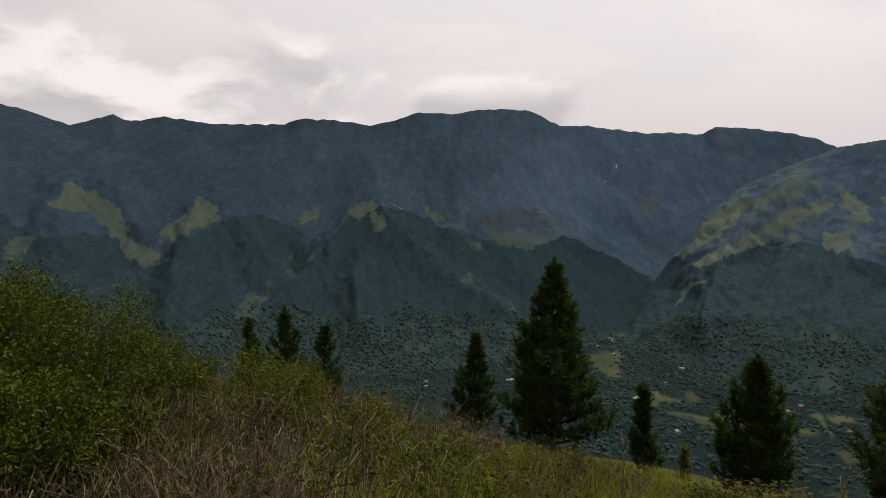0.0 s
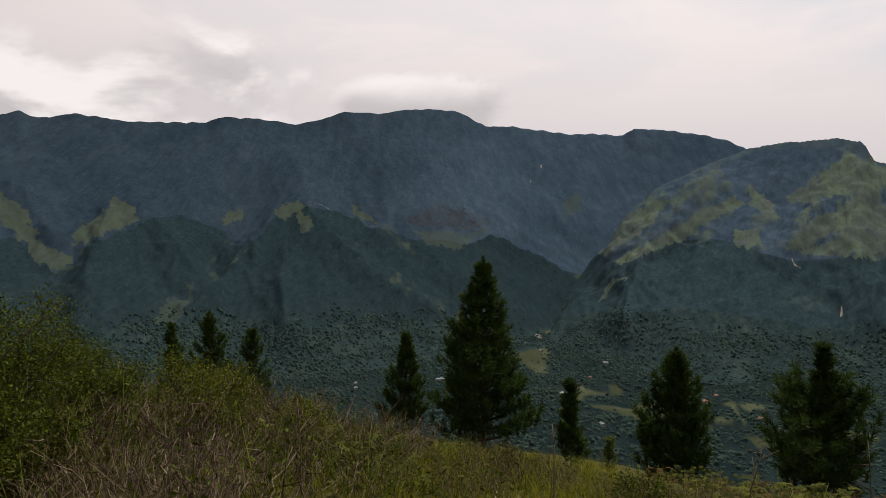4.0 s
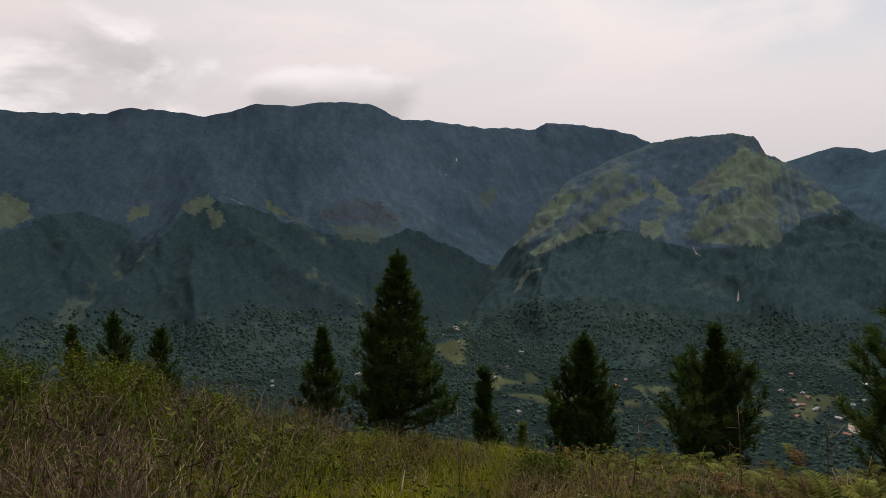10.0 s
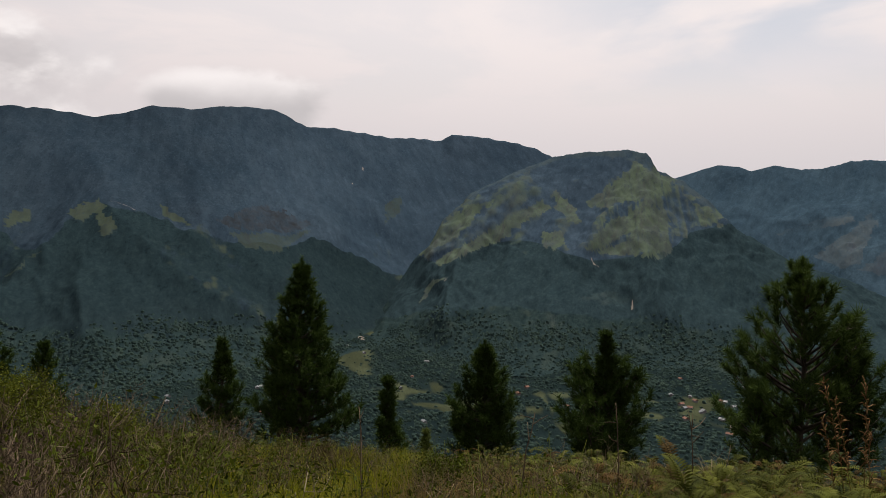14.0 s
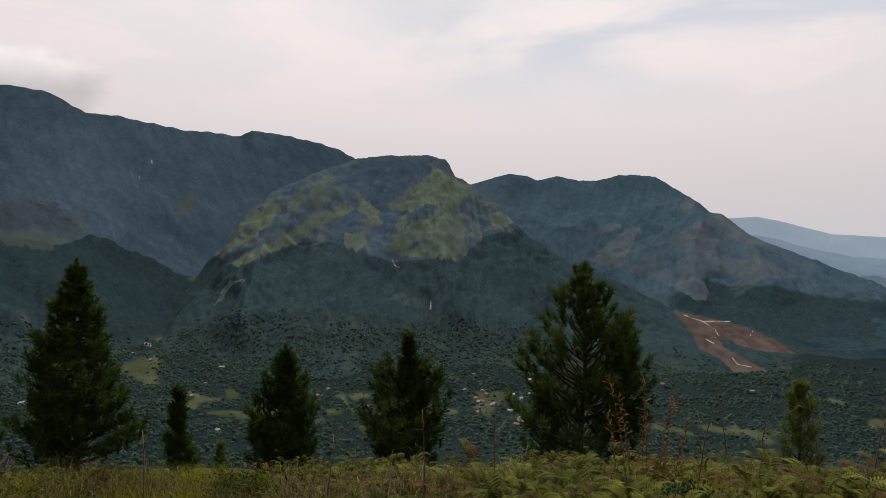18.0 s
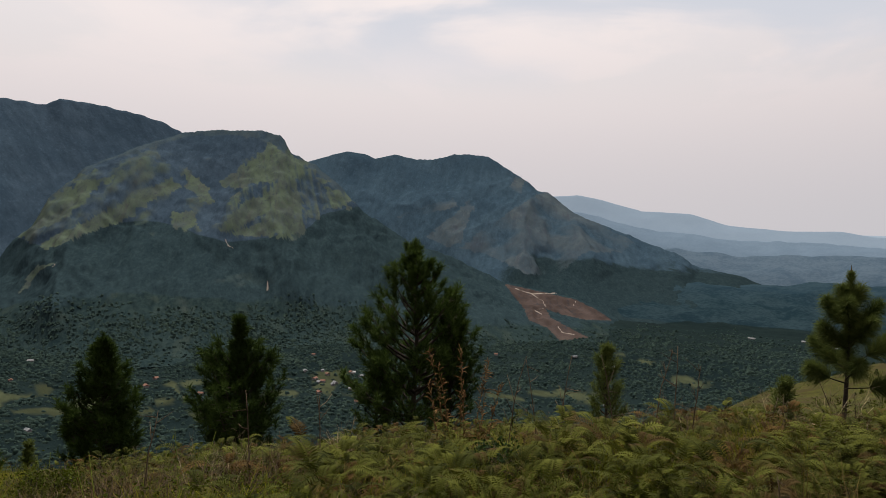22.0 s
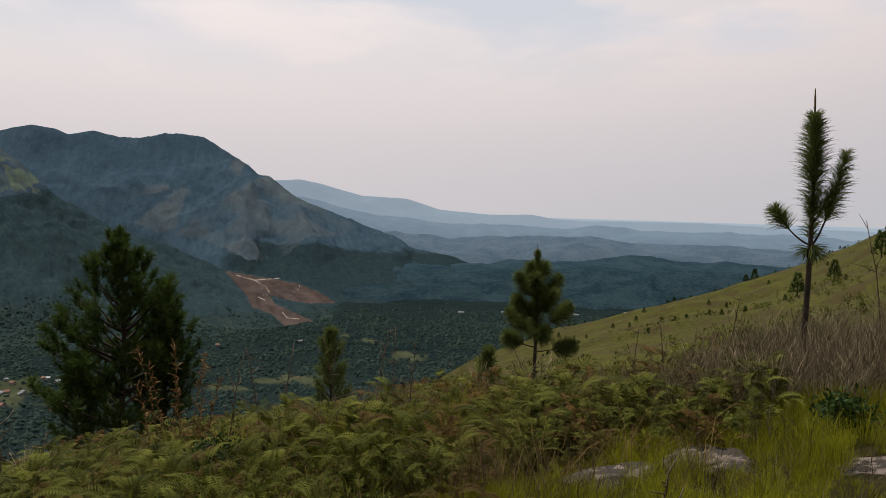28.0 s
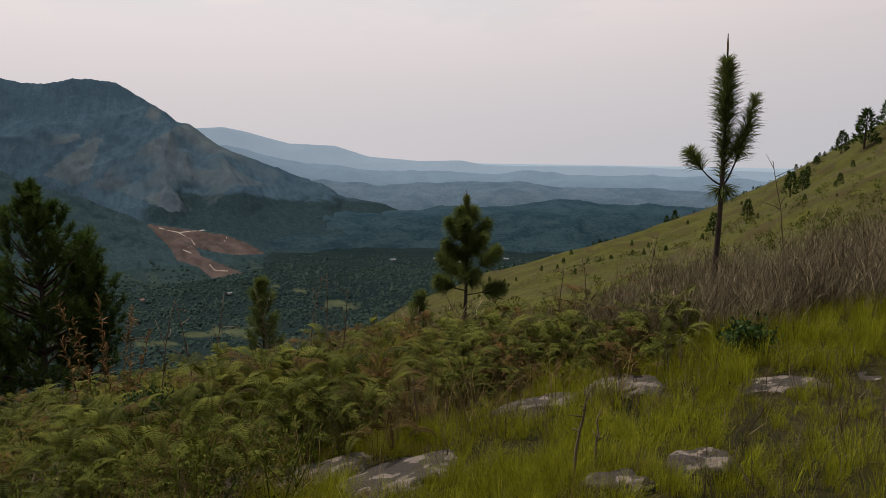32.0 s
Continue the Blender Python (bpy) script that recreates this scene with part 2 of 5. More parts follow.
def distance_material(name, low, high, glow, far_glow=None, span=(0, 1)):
    """The farthest hills, a backdrop whose emission stands in for kilometres of hazy air."""
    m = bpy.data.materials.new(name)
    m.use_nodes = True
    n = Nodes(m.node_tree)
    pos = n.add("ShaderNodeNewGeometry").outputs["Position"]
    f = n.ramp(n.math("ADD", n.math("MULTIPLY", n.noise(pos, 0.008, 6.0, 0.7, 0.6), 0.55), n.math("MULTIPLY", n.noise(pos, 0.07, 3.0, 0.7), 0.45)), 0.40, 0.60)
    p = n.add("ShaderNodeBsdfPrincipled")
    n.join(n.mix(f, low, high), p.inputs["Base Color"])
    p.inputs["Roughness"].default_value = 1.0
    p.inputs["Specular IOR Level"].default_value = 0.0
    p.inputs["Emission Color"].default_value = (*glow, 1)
    # haze emission rises from glow to far_glow over the span
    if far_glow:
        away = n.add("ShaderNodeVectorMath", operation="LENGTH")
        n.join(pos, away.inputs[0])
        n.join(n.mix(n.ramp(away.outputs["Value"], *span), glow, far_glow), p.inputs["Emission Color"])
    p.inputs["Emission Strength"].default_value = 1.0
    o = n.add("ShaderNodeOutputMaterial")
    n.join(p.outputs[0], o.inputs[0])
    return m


# Woods leaned to blue-grey: haze of distance mixed into the base colours.
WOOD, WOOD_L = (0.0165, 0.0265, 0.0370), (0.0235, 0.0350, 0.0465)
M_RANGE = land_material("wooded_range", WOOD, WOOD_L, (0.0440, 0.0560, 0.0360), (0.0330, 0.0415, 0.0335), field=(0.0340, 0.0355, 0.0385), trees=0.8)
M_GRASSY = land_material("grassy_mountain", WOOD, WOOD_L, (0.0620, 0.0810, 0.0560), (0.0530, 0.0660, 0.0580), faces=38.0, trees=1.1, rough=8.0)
# Farther mountain: more haze put in, so paler and bluer base colours.
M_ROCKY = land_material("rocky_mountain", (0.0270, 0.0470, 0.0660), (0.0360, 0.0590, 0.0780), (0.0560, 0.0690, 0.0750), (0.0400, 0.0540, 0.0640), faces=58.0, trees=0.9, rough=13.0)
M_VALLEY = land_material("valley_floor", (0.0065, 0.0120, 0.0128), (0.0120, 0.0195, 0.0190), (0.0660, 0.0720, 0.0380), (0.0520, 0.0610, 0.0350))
# Haze put in as emission, stronger with each farther row.
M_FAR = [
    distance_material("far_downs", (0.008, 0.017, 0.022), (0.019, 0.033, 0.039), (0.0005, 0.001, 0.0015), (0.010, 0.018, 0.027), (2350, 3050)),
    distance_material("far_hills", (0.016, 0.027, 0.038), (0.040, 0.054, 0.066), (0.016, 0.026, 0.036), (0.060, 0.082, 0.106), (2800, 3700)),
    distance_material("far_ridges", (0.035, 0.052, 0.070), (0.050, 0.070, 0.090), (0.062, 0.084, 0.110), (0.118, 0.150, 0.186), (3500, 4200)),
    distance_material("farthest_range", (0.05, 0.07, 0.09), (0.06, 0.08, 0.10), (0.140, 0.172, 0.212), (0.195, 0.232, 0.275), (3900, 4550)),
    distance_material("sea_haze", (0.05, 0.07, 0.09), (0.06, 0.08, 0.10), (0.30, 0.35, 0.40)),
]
M_SLOPE = material("hillside_grass", (0.0110, 0.0135, 0.0022), (0.0640, 0.0600, 0.0100), 0.30, 0.95, 0.9, 3.0, 0.65, 0.05, thirds=((0.0340, 0.0270, 0.0080), 0.16))
M_NEEDLE = material("pine_needles", (0.003, 0.009, 0.002), (0.06, 0.095, 0.019), 1.4, 0.7, island=0.5, translucent=0.22, spec=0.04)
M_NEEDLE_O = material("open_pine_needles", (0.0060, 0.0170, 0.0040), (0.0880, 0.1300, 0.0270), 1.4, 0.7, island=0.5, translucent=0.25, spec=0.04)
M_NEEDLE_Y = material("young_pine_needles", (0.0337, 0.0574, 0.0139), (0.1485, 0.1703, 0.0436), 1.5, 0.7, island=0.5, translucent=0.3, spec=0.04)
M_BARK = material("pine_bark", (0.017, 0.013, 0.01), (0.056, 0.043, 0.032), 6.0, 0.95, 0.6, 40.0)
M_TWIG = material("dead_twigs", (0.0084, 0.0058, 0.0037), (0.1794, 0.1312, 0.0861), 2.0, 0.9, island=0.65, spec=0.04)
M_TWIG_RED = material("brown_twigs", (0.0123, 0.0082, 0.0034), (0.0914, 0.0648, 0.0299), 1.2, 0.9, island=0.55, spec=0.04)
M_LEAF = material("bush_leaves", (0.003, 0.006, 0.0005), (0.086, 0.106, 0.01), 1.6, 0.65, island=0.6, translucent=0.25, spec=0.04)
M_LEAF_L = material("light_bush_leaves", (0.0150, 0.0220, 0.0020), (0.1350, 0.1480, 0.0160), 1.6, 0.65, island=0.55, translucent=0.25, spec=0.04)
M_LEAF_D = material("dark_leaves", (0.0085, 0.0213, 0.0051), (0.0306, 0.0561, 0.0136), 2.0, 0.55, island=0.5, translucent=0.2, spec=0.04)
M_FERN = material("bracken", (0.006, 0.01, 0.001), (0.102, 0.108, 0.017), 0.9, 0.75, island=0.72, translucent=0.14, spec=0.04, thirds=((0.0520, 0.0330, 0.0100), 0.10))
M_FERN_DRY = material("dry_bracken", (0.02, 0.011, 0.004), (0.115, 0.068, 0.021), 1.1, 0.8, island=0.6, translucent=0.2, spec=0.04)
M_GRASS = material("fresh_grass", (0.02, 0.028, 0.001), (0.27, 0.265, 0.016), 1.3, 0.75, island=0.7, translucent=0.32, spec=0.04)
M_STRAW = material("dry_grass", (0.0476, 0.0297, 0.0095), (0.1951, 0.1409, 0.0520), 1.2, 0.8, island=0.55, translucent=0.2, spec=0.04)
M_GREY = material("grey_twigs", (0.0150, 0.0120, 0.0070), (0.2800, 0.2250, 0.1400), 1.6, 0.9, island=0.85, spec=0.04)
M_RUST = material("rusty_stalks", (0.0808, 0.0408, 0.0153), (0.1827, 0.1105, 0.0467), 2.0, 0.85, island=0.5, spec=0.04)
M_ROCK = material("granite", (0.0420, 0.0330, 0.0280), (0.1650, 0.1300, 0.1080), 9.0, 0.9, 1.0, 26.0, 0.6, thirds=((0.0240, 0.0190, 0.0150), 0.26))
M_WALL = material("lime_wall", (0.1547, 0.1487, 0.1428), (0.2499, 0.2380, 0.2261), 0.3, 0.8)
M_ROOF = material("clay_roof", (0.1105, 0.0553, 0.0382), (0.1700, 0.0850, 0.0595), 0.4, 0.85)
M_TIN = material("tin_roof", (0.0892, 0.0952, 0.1011), (0.1785, 0.1785, 0.1845), 0.4, 0.5)
M_WOODS = material("valley_trees", (0.0165, 0.033, 0.0335), (0.054, 0.083, 0.065), 0.010, 0.95, island=0.5, spec=0.04, translucent=0.42)
# Litter set near black, standing in for shade in the gaps between plants.
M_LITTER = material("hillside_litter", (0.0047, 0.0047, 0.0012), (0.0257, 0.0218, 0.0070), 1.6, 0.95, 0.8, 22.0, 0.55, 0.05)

# ---- the land: bearings in degrees clockwise from ahead, distances in metres from the viewer ----
def lattice(ix, iy, seed):
    h = (ix.astype(np.int64) * 374761393 + iy.astype(np.int64) * 668265263 + seed * 1442695041) & 0xFFFFFFFF
    h = ((h ^ (h >> 13)) * 1274126177) & 0xFFFFFFFF
    return ((h ^ (h >> 16)) & 0xFFFF) / 32767.5 - 1.0


def vnoise(x, y, seed=0):
    """Smooth noise from -1 to 1."""
    x, y = np.asarray(x, float), np.asarray(y, float)
    ix, iy = np.floor(x), np.floor(y)
    fx, fy = x - ix, y - iy
    fx, fy = fx * fx * (3 - 2 * fx), fy * fy * (3 - 2 * fy)
    a, b = lattice(ix, iy, seed), lattice(ix + 1, iy, seed)
    c, d = lattice(ix, iy + 1, seed), lattice(ix + 1, iy + 1, seed)
    return (a + (b - a) * fx) * (1 - fy) + (c + (d - c) * fx) * fy


def fbm(x, y, seed=0, octaves=4):
    s, k = 0.0, 1.0
    for o in range(octaves):
        s = s + k * vnoise(x, y, seed + o)
        x, y, k = x * 2.03 + 7.1, y * 2.03 - 3.7, k * 0.5
    return s


def ridged(x, y, seed=0, octaves=4):
    s, k = 0.0, 1.0
    for o in range(octaves):
        s = s + k * (1 - 2 * np.abs(vnoise(x, y, seed + o)))
        x, y, k = x * 2.03 + 5.2, y * 2.03 + 1.3, k * 0.5
    return s


def smooth(v, lo, hi):
    u = np.clip((v - lo) / (hi - lo), 0, 1)
    return u * u * (3 - 2 * u)


def along(az, table):
    """A value by bearing, eased a little between the pairs of the table."""
    t = np.array(table, float)
    return np.interp(az, t[:, 0], t[:, 1])


def rise(el):
    return np.tan(np.radians(el))


FLOOR = -290.0
EYE = 1.6
HILL = ((55, -19), (66, -15.5), (72, -13.7), (80, -11.2), (83.3, -9.55), (89.3, -7.85), (96, -5.65), (100, -4.0), (104, -2.1), (107.5, 0.2), (111.5, 2.9), (125, 9), (160, 15), (230, 15), (290, 6), (315, -8))


def slope_height(az, r):
    """The hillside under the viewer: it falls towards the valley and climbs to a shoulder on the far right."""
    az = (np.asarray(az, float) + 50) % 360 - 50
    plane = -EYE - 0.27 * r * np.cos(np.radians(az - 28))
    bulge = np.where(r < 110, 0.0008 * r * r, 9.7 + 0.176 * (r - 110))
    near = plane - bulge
    x, y = r * np.sin(np.radians(az)), r * np.cos(np.radians(az))
    near = near + 0.16 * fbm(x / 3.1, y / 3.1, 3, 3) * smooth(r, 1.5, 6) + 0.5 * fbm(x / 16, y / 16, 8, 3) * smooth(r, 10, 40)
    sky_el = along(az, HILL)
    brow = 250.0 + 25 * vnoise(az / 9.0, 0 * az, 5)
    folds = 1.6 * fbm(x / 45, y / 45, 12, 4) + 0.9 * ridged(x / 26, y / 60, 31, 3)
    top = r * rise(sky_el) - 0.00035 * (brow - r) ** 2 * smooth(r, 40, 160) + folds * smooth(r, 30, 90) * smooth(brow - r, 0, 40)
    top = np.where(r > brow, brow * rise(sky_el) - 0.75 * (r - brow), top)
    k = smooth(r, 26, 120) * smooth(az, 60, 78)
    k = np.where((az > 200), smooth(r, 26, 120) * smooth(az, 318, 285), k)
    h = near * (1 - k) + top * k
    return np.maximum(h, FLOOR - 3 * smooth(r, 400, 600) + 5 * fbm(x / 160, y / 160, 21, 4) * smooth(r, 400, 900))


def reach(az, el, pts, ends=False):
    """How far a direction lies from a line of bearings and height angles."""
    best, part_way, n = np.full(np.shape(az), 9.0), np.zeros(np.shape(az)), len(pts) - 1
    for i, ((x0, y0), (x1, y1)) in enumerate(zip(pts, pts[1:])):
        t = np.clip(((az - x0) * (x1 - x0) + (el - y0) * (y1 - y0)) / ((x1 - x0) ** 2 + (y1 - y0) ** 2 + 1e-9), 0, 1)
        d = np.hypot(az - x0 - t * (x1 - x0), el - y0 - t * (y1 - y0))
        part_way = np.where(d < best, (i + t) / n, part_way)
        best = np.minimum(best, d)
    return (best, part_way) if ends else best


def mountain(az, r, crest, crest_at, foot_at, amp, seed, ridges=(), ravines=(), tall=0.0, power=1.5, grain=4.0):
    """Height of one mountain: foot, flank with spurs and ravines, crest, lee side."""
    el, dc = along(az, crest), along(az, crest_at)
    df = sum(along(az + k, foot_at) for k in (-3, -2, -1, 0, 1, 2, 3)) / 7.0
    x, y = r * np.sin(np.radians(az)), r * np.cos(np.radians(az))
    zc = dc * rise(el)
    soft_el = sum(along(az + k, crest) for k in (-4, -2.7, -1.3, 0, 1.3, 2.7, 4)) / 7.0
    zs = dc * rise(soft_el)
    u = (r - df) / (dc - df)
    v = np.clip(u, 0, 1)
    s = 0.30 * v + 0.70 * v ** power
    z = FLOOR + (zs + (zc - zs) * smooth(v, 0.80, 1.0) - FLOOR) * s
    z = np.where(u < 0, FLOOR + np.minimum(u, 0) * 70, z)
    z = np.where(u > 1, zc - (r - dc) * 0.55, z)
    bell = np.clip(4 * v * (1 - v), 0, 1)
    arc = np.radians(az) * 2400.0
    wx, wy = arc + 90 * fbm(x / 420, y / 420, seed + 40, 3), r * 0.42 + 60 * fbm(x / 420, y / 420, seed + 50, 3)
    rough = ridged(wx / 470, wy / 470, seed, 5) - 0.5
    el0 = np.degrees(np.arctan2(z, r))
    wa, we = az + 0.35 * fbm(az * 0.9, el0 * 0.9, seed + 60, 3), el0 + 0.25 * fbm(az * 0.9, el0 * 0.9, seed + 65, 3)
    fade = smooth(v, 0.0, 0.18) * smooth(v, 1.0, 0.86)
    for line in ridges:
        d, way = reach(wa, we, line, True)
        ribs = ridged(d * 1.1, wa * 0.35 + we * 0.7, seed + 80, 2)
        z = z + fade * tall * (0.12 + 0.88 * smooth(way, 0.0, 0.45)) * (np.clip(1 - d / 2.0, 0, 1) ** 1.3 + 0.10 * smooth(d, 0.2, 0.8) * smooth(d, 2.6, 1.0) * ribs)
    for line in ravines:
        d, way = reach(wa, we, line, True)
        z = z - fade * 0.32 * tall * smooth(way, 0.0, 0.4) * np.clip(1 - d / 1.6, 0, 1) ** 1.3
    fall = ridged(az / 1.9 + 0.5 * fbm(x / 350, y / 350, seed + 70, 3), v * 2.2, seed + 3, 3)
    z = z + amp * bell * rough + 0.16 * amp * bell * fall + grain * 0.35 * bell * fbm(arc / 52, r / 120, seed + 9, 3)
    z = z + grain * 0.55 * vnoise(arc / 19, r / 38, seed + 5) * smooth(u, 0.0, 0.3)
    return z, u


RANGE_CREST = ((-48, 8.4), (-38, 8.3), (-32.7, 7.73), (-31.1, 7.44), (-28.5, 6.6), (-27.1, 7.12), (-25.6, 7.65), (-24.5, 7.21), (-22.1, 7.76), (-18.6, 7.45), (-13, 7.7), (-11.9, 8.2), (-8.7, 8.22), (-6.2, 7.9), (-4.1, 8.42), (-2.2, 9.08), (0.6, 8.98), (2.9, 9.41), (5.7, 9.43), (7.3, 9.22), (9.4, 8.12), (11.7, 8.08), (16.5, 7.4), (18.2, 7.46), (20.5, 7.27), (21.3, 7.8), (23.5, 7.64), (26.6, 7.15), (28.5, 6.62), (29.7, 5.9), (34, 4.5), (40, 2))
RANGE_AT = ((-48, 2900), (-28, 3000), (-10, 3200), (6, 3300), (18, 3450), (30, 3300), (40, 3200))
RANGE_FOOT = ((-48, 1000), (-30, 1150), (-24, 1420), (-18, 1250), (-12, 1480), (-5, 1280), (4, 1380), (12, 1700), (16.5, 2050), (19, 2150), (30, 2100), (40, 2100))
GRASSY_CREST = ((10, -12), (13, -9.5), (15, -7), (17, -4.6), (18.5, -2.3), (19.6, -1.4), (20.6, 0.6), (22, 1.9), (23, 3.0), (26, 4.5), (28, 5.35), (29.7, 6.02), (32.5, 6.35), (35.7, 6.5), (37.0, 6.2), (37.4, 5.8), (37.9, 4.9), (39.9, 3.95), (42, 2.2), (43.5, 0.5), (47.8, -2.2), (51, -3.2), (55.5, -5.2), (58, -5.7), (61.5, -6.35), (63.3, -7.0), (64.8, -7.8), (68, -10))
GRASSY_AT = ((10, 2000), (16, 2250), (24, 2550), (30, 2800), (38, 2600), (46, 2400), (56, 2200), (68, 2100))
GRASSY_FOOT = ((10, 1500), (16, 1800), (19, 1560), (24, 1420), (30, 1480), (36, 1600), (44, 1600), (52, 1620), (60, 1640), (68, 1750))
ROCKY_CREST = ((33, 2.0), (36, 3.0), (39.1, 4.15), (42.4, 5.22), (43.8, 5.02), (44.7, 4.65), (46.3, 5.06), (48, 4.72), (49.6, 4.76), (51.2, 5.2), (52.6, 5.25), (54.1, 5.07), (57, 3.3), (57.4, 3.1), (58.2, 2.35), (59, 2.28), (61.2, 0.6), (64.3, -0.6), (67.9, -2.2), (71, -3.4), (74, -3.9), (78, -5.4), (84, -7.6))
ROCKY_AT = ((33, 3900), (48, 3950), (58, 3650), (66, 3450), (74, 3200), (84, 3000))
ROCKY_FOOT = ((33, 2700), (48, 2700), (56, 2150), (66, 2150), (76, 2350), (84, 2500))


RANGE_GRASS = (
    ((-28.3, 2.9), (-27.7, 2.2), (-25.6, 1.1), (-24.8, -0.4), (-23.9, -1.9), (-22.4, -3.0), (-23.5, -3.6), (-24.3, -3.4), (-25.4, -1.9), (-26.9, -0.0), (-29.0, 0.7), (-30.2, 0.8), (-29.3, 1.5)),
    ((-19.6, 1.7), (-18.7, 1.5), (-17.7, 0.3), (-18.6, -0.5), (-20.2, -1.1), (-22.3, -2.1), (-22.1, -0.8), (-20.9, 0.3)),
    ((-11.0, 1.0), (-10.1, 0.9), (-10.4, 0.1), (-11.8, -0.5), (-11.7, 0.3)),
    ((-8.1, 0.7), (-6.8, 1.6), (-5.8, 1.9), (-5.3, 0.6), (-4.4, -0.5), (-5.7, -0.9), (-6.1, 0.8), (-7.0, 0.1)),
    ((-1.9, 1.8), (0.3, 0.3), (1.0, -0.3), (-1.1, 0.3)),
)
RANGE_GRASS_LOW = (
    ((3.3, -0.4), (7.8, -0.6), (10.1, -0.1), (7.8, -1.9), (7.4, -2.2), (4.5, -1.6)),
    ((-32.8, -2.3), (-31.4, -1.3), (-30.7, -1.5), (-31.3, -2.5), (-32.5, -3.3)),
    ((-9.3, -1.9), (-11.1, -3.3), (-12.2, -4.0), (-10.4, -2.3)),
    ((15.8, 1.9), (17.1, 2.8), (17.3, 1.4), (15.9, 0.3)),
    ((-17.0, -7.7), (-15.7, -5.9), (-14.4, -6.2), (-15.3, -8.6)),
)
RANGE_RED = (
    ((2.4, 0.3), (4.5, 1.5), (6.1, 1.9), (8.2, 1.0), (10.3, 0.1), (8.2, -0.5), (5.5, -0.4), (3.6, -0.2)),
)
RANGE_RIDGES = (
    ((-28.3, 2.9), (-29.3, 0.7), (-28.6, -3.6)),
    ((-28.3, 2.9), (-25.6, 1.1), (-23.9, -1.9)),
    ((-19.5, 1.7), (-20.4, -1.5), (-21.7, -7.6)),
    ((-19.5, 1.7), (-17.7, 0.4), (-15.3, -2.3), (-14.0, -5.0)),
    ((-5.8, 1.9), (-10.4, -2.3), (-13.5, -7.8)),
    ((-5.8, 1.9), (-4.4, -0.3), (0.8, -4.9), (5.6, -7.6)),
    ((6.1, 1.9), (2.6, 0.1), (0.8, -1.1)),
    ((6.1, 1.9), (10.3, -0.0), (14.2, -2.2), (18.2, -6.1)),
    ((4.1, -2.0), (8.4, -5.7), (10.3, -9.3)),
    ((-7.6, -4.1), (-6.6, -9.7)),
)
RANGE_RAVINES = (
    ((-25.2, -7.0), (-24.1, -4.9), (-23.2, -3.6), (-21.7, -1.5), (-20.9, 2.1)),
    ((-17.5, -8.6), (-15.3, -6.2), (-13.1, -4.6), (-11.8, -2.7), (-8.6, 1.9)),
    ((-1.1, -2.1), (1.8, -4.4), (5.6, -6.7), (8.0, -9.4)),
    ((19.1, -7.0), (17.3, -4.4), (15.5, -2.2), (13.6, 1.9), (12.7, 4.6)),
    ((-4.0, 2.1), (1.5, -0.2), (4.1, -3.4)),
    ((-31.8, -2.7), (-30.7, 0.9), (-30.7, 3.3)),
)
GRASSY_LAWN = (
    ((16.2, -1.4), (19.2, 1.5), (23.9, 2.8), (28.0, 4.8), (29.9, 4.6), (31.2, 2.1), (32.1, 0.3), (31.0, 0.3), (30.9, -1.6), (29.5, -1.9), (27.9, -1.9), (26.5, -1.1), (23.9, -0.5), (20.0, -3.0)),
    ((32.8, 2.5), (35.2, 4.8), (35.8, 5.4), (37.3, 4.7), (39.0, 4.2), (41.0, 2.5), (43.0, 1.0), (42.5, 0.3), (40.5, 0.5), (40.5, -0.5), (39.3, -0.6), (38.7, -2.1), (36.6, -2.0), (33.3, -2.2), (32.4, -1.8), (33.5, 0.3), (33.2, 1.6)),
)
GRASSY_TONGUES = (
    ((17.0, 0.5), (18.9, 1.6), (20.4, 1.3), (18.0, 0.1)),
    ((16.7, -1.3), (19.6, 0.0), (22.7, 1.9), (25.2, 2.6), (25.9, 3.2), (23.3, 0.9), (22.1, -0.6), (20.9, -1.3), (18.3, -1.6)),
    ((23.4, -0.9), (25.2, 0.3), (27.6, 1.9), (28.9, 2.5), (29.8, 1.8), (28.3, 1.1), (26.6, 0.0), (25.9, -0.8), (20.9, -3.0), (19.9, -3.0), (22.1, -1.6)),
    ((29.7, 3.3), (31.2, 2.5), (32.1, 0.7), (31.3, 0.6), (30.0, 1.8)),
    ((28.7, -0.2), (30.1, 0.0), (30.9, -1.0), (29.8, -1.7), (29.1, -1.2)),
)
GRASSY_CAP = (
    ((32.1, 2.2), (34.1, 3.5), (35.3, 4.4), (36.1, 5.6), (37.2, 5.0), (38.9, 4.3), (38.9, 3.1), (37.5, 2.9), (35.9, 2.4), (33.0, 1.8)),
    ((32.9, 1.0), (33.9, 1.7), (34.2, 1.0), (33.3, 0.2)),
    ((34.2, 0.7), (36.4, 1.7), (38.9, 1.7), (39.0, -0.1), (35.9, -0.1), (33.7, -1.4), (32.4, -1.7), (33.1, -0.5)),
    ((33.1, -1.7), (35.9, -0.8), (39.0, -0.4), (39.0, -1.5), (34.2, -1.9)),
)
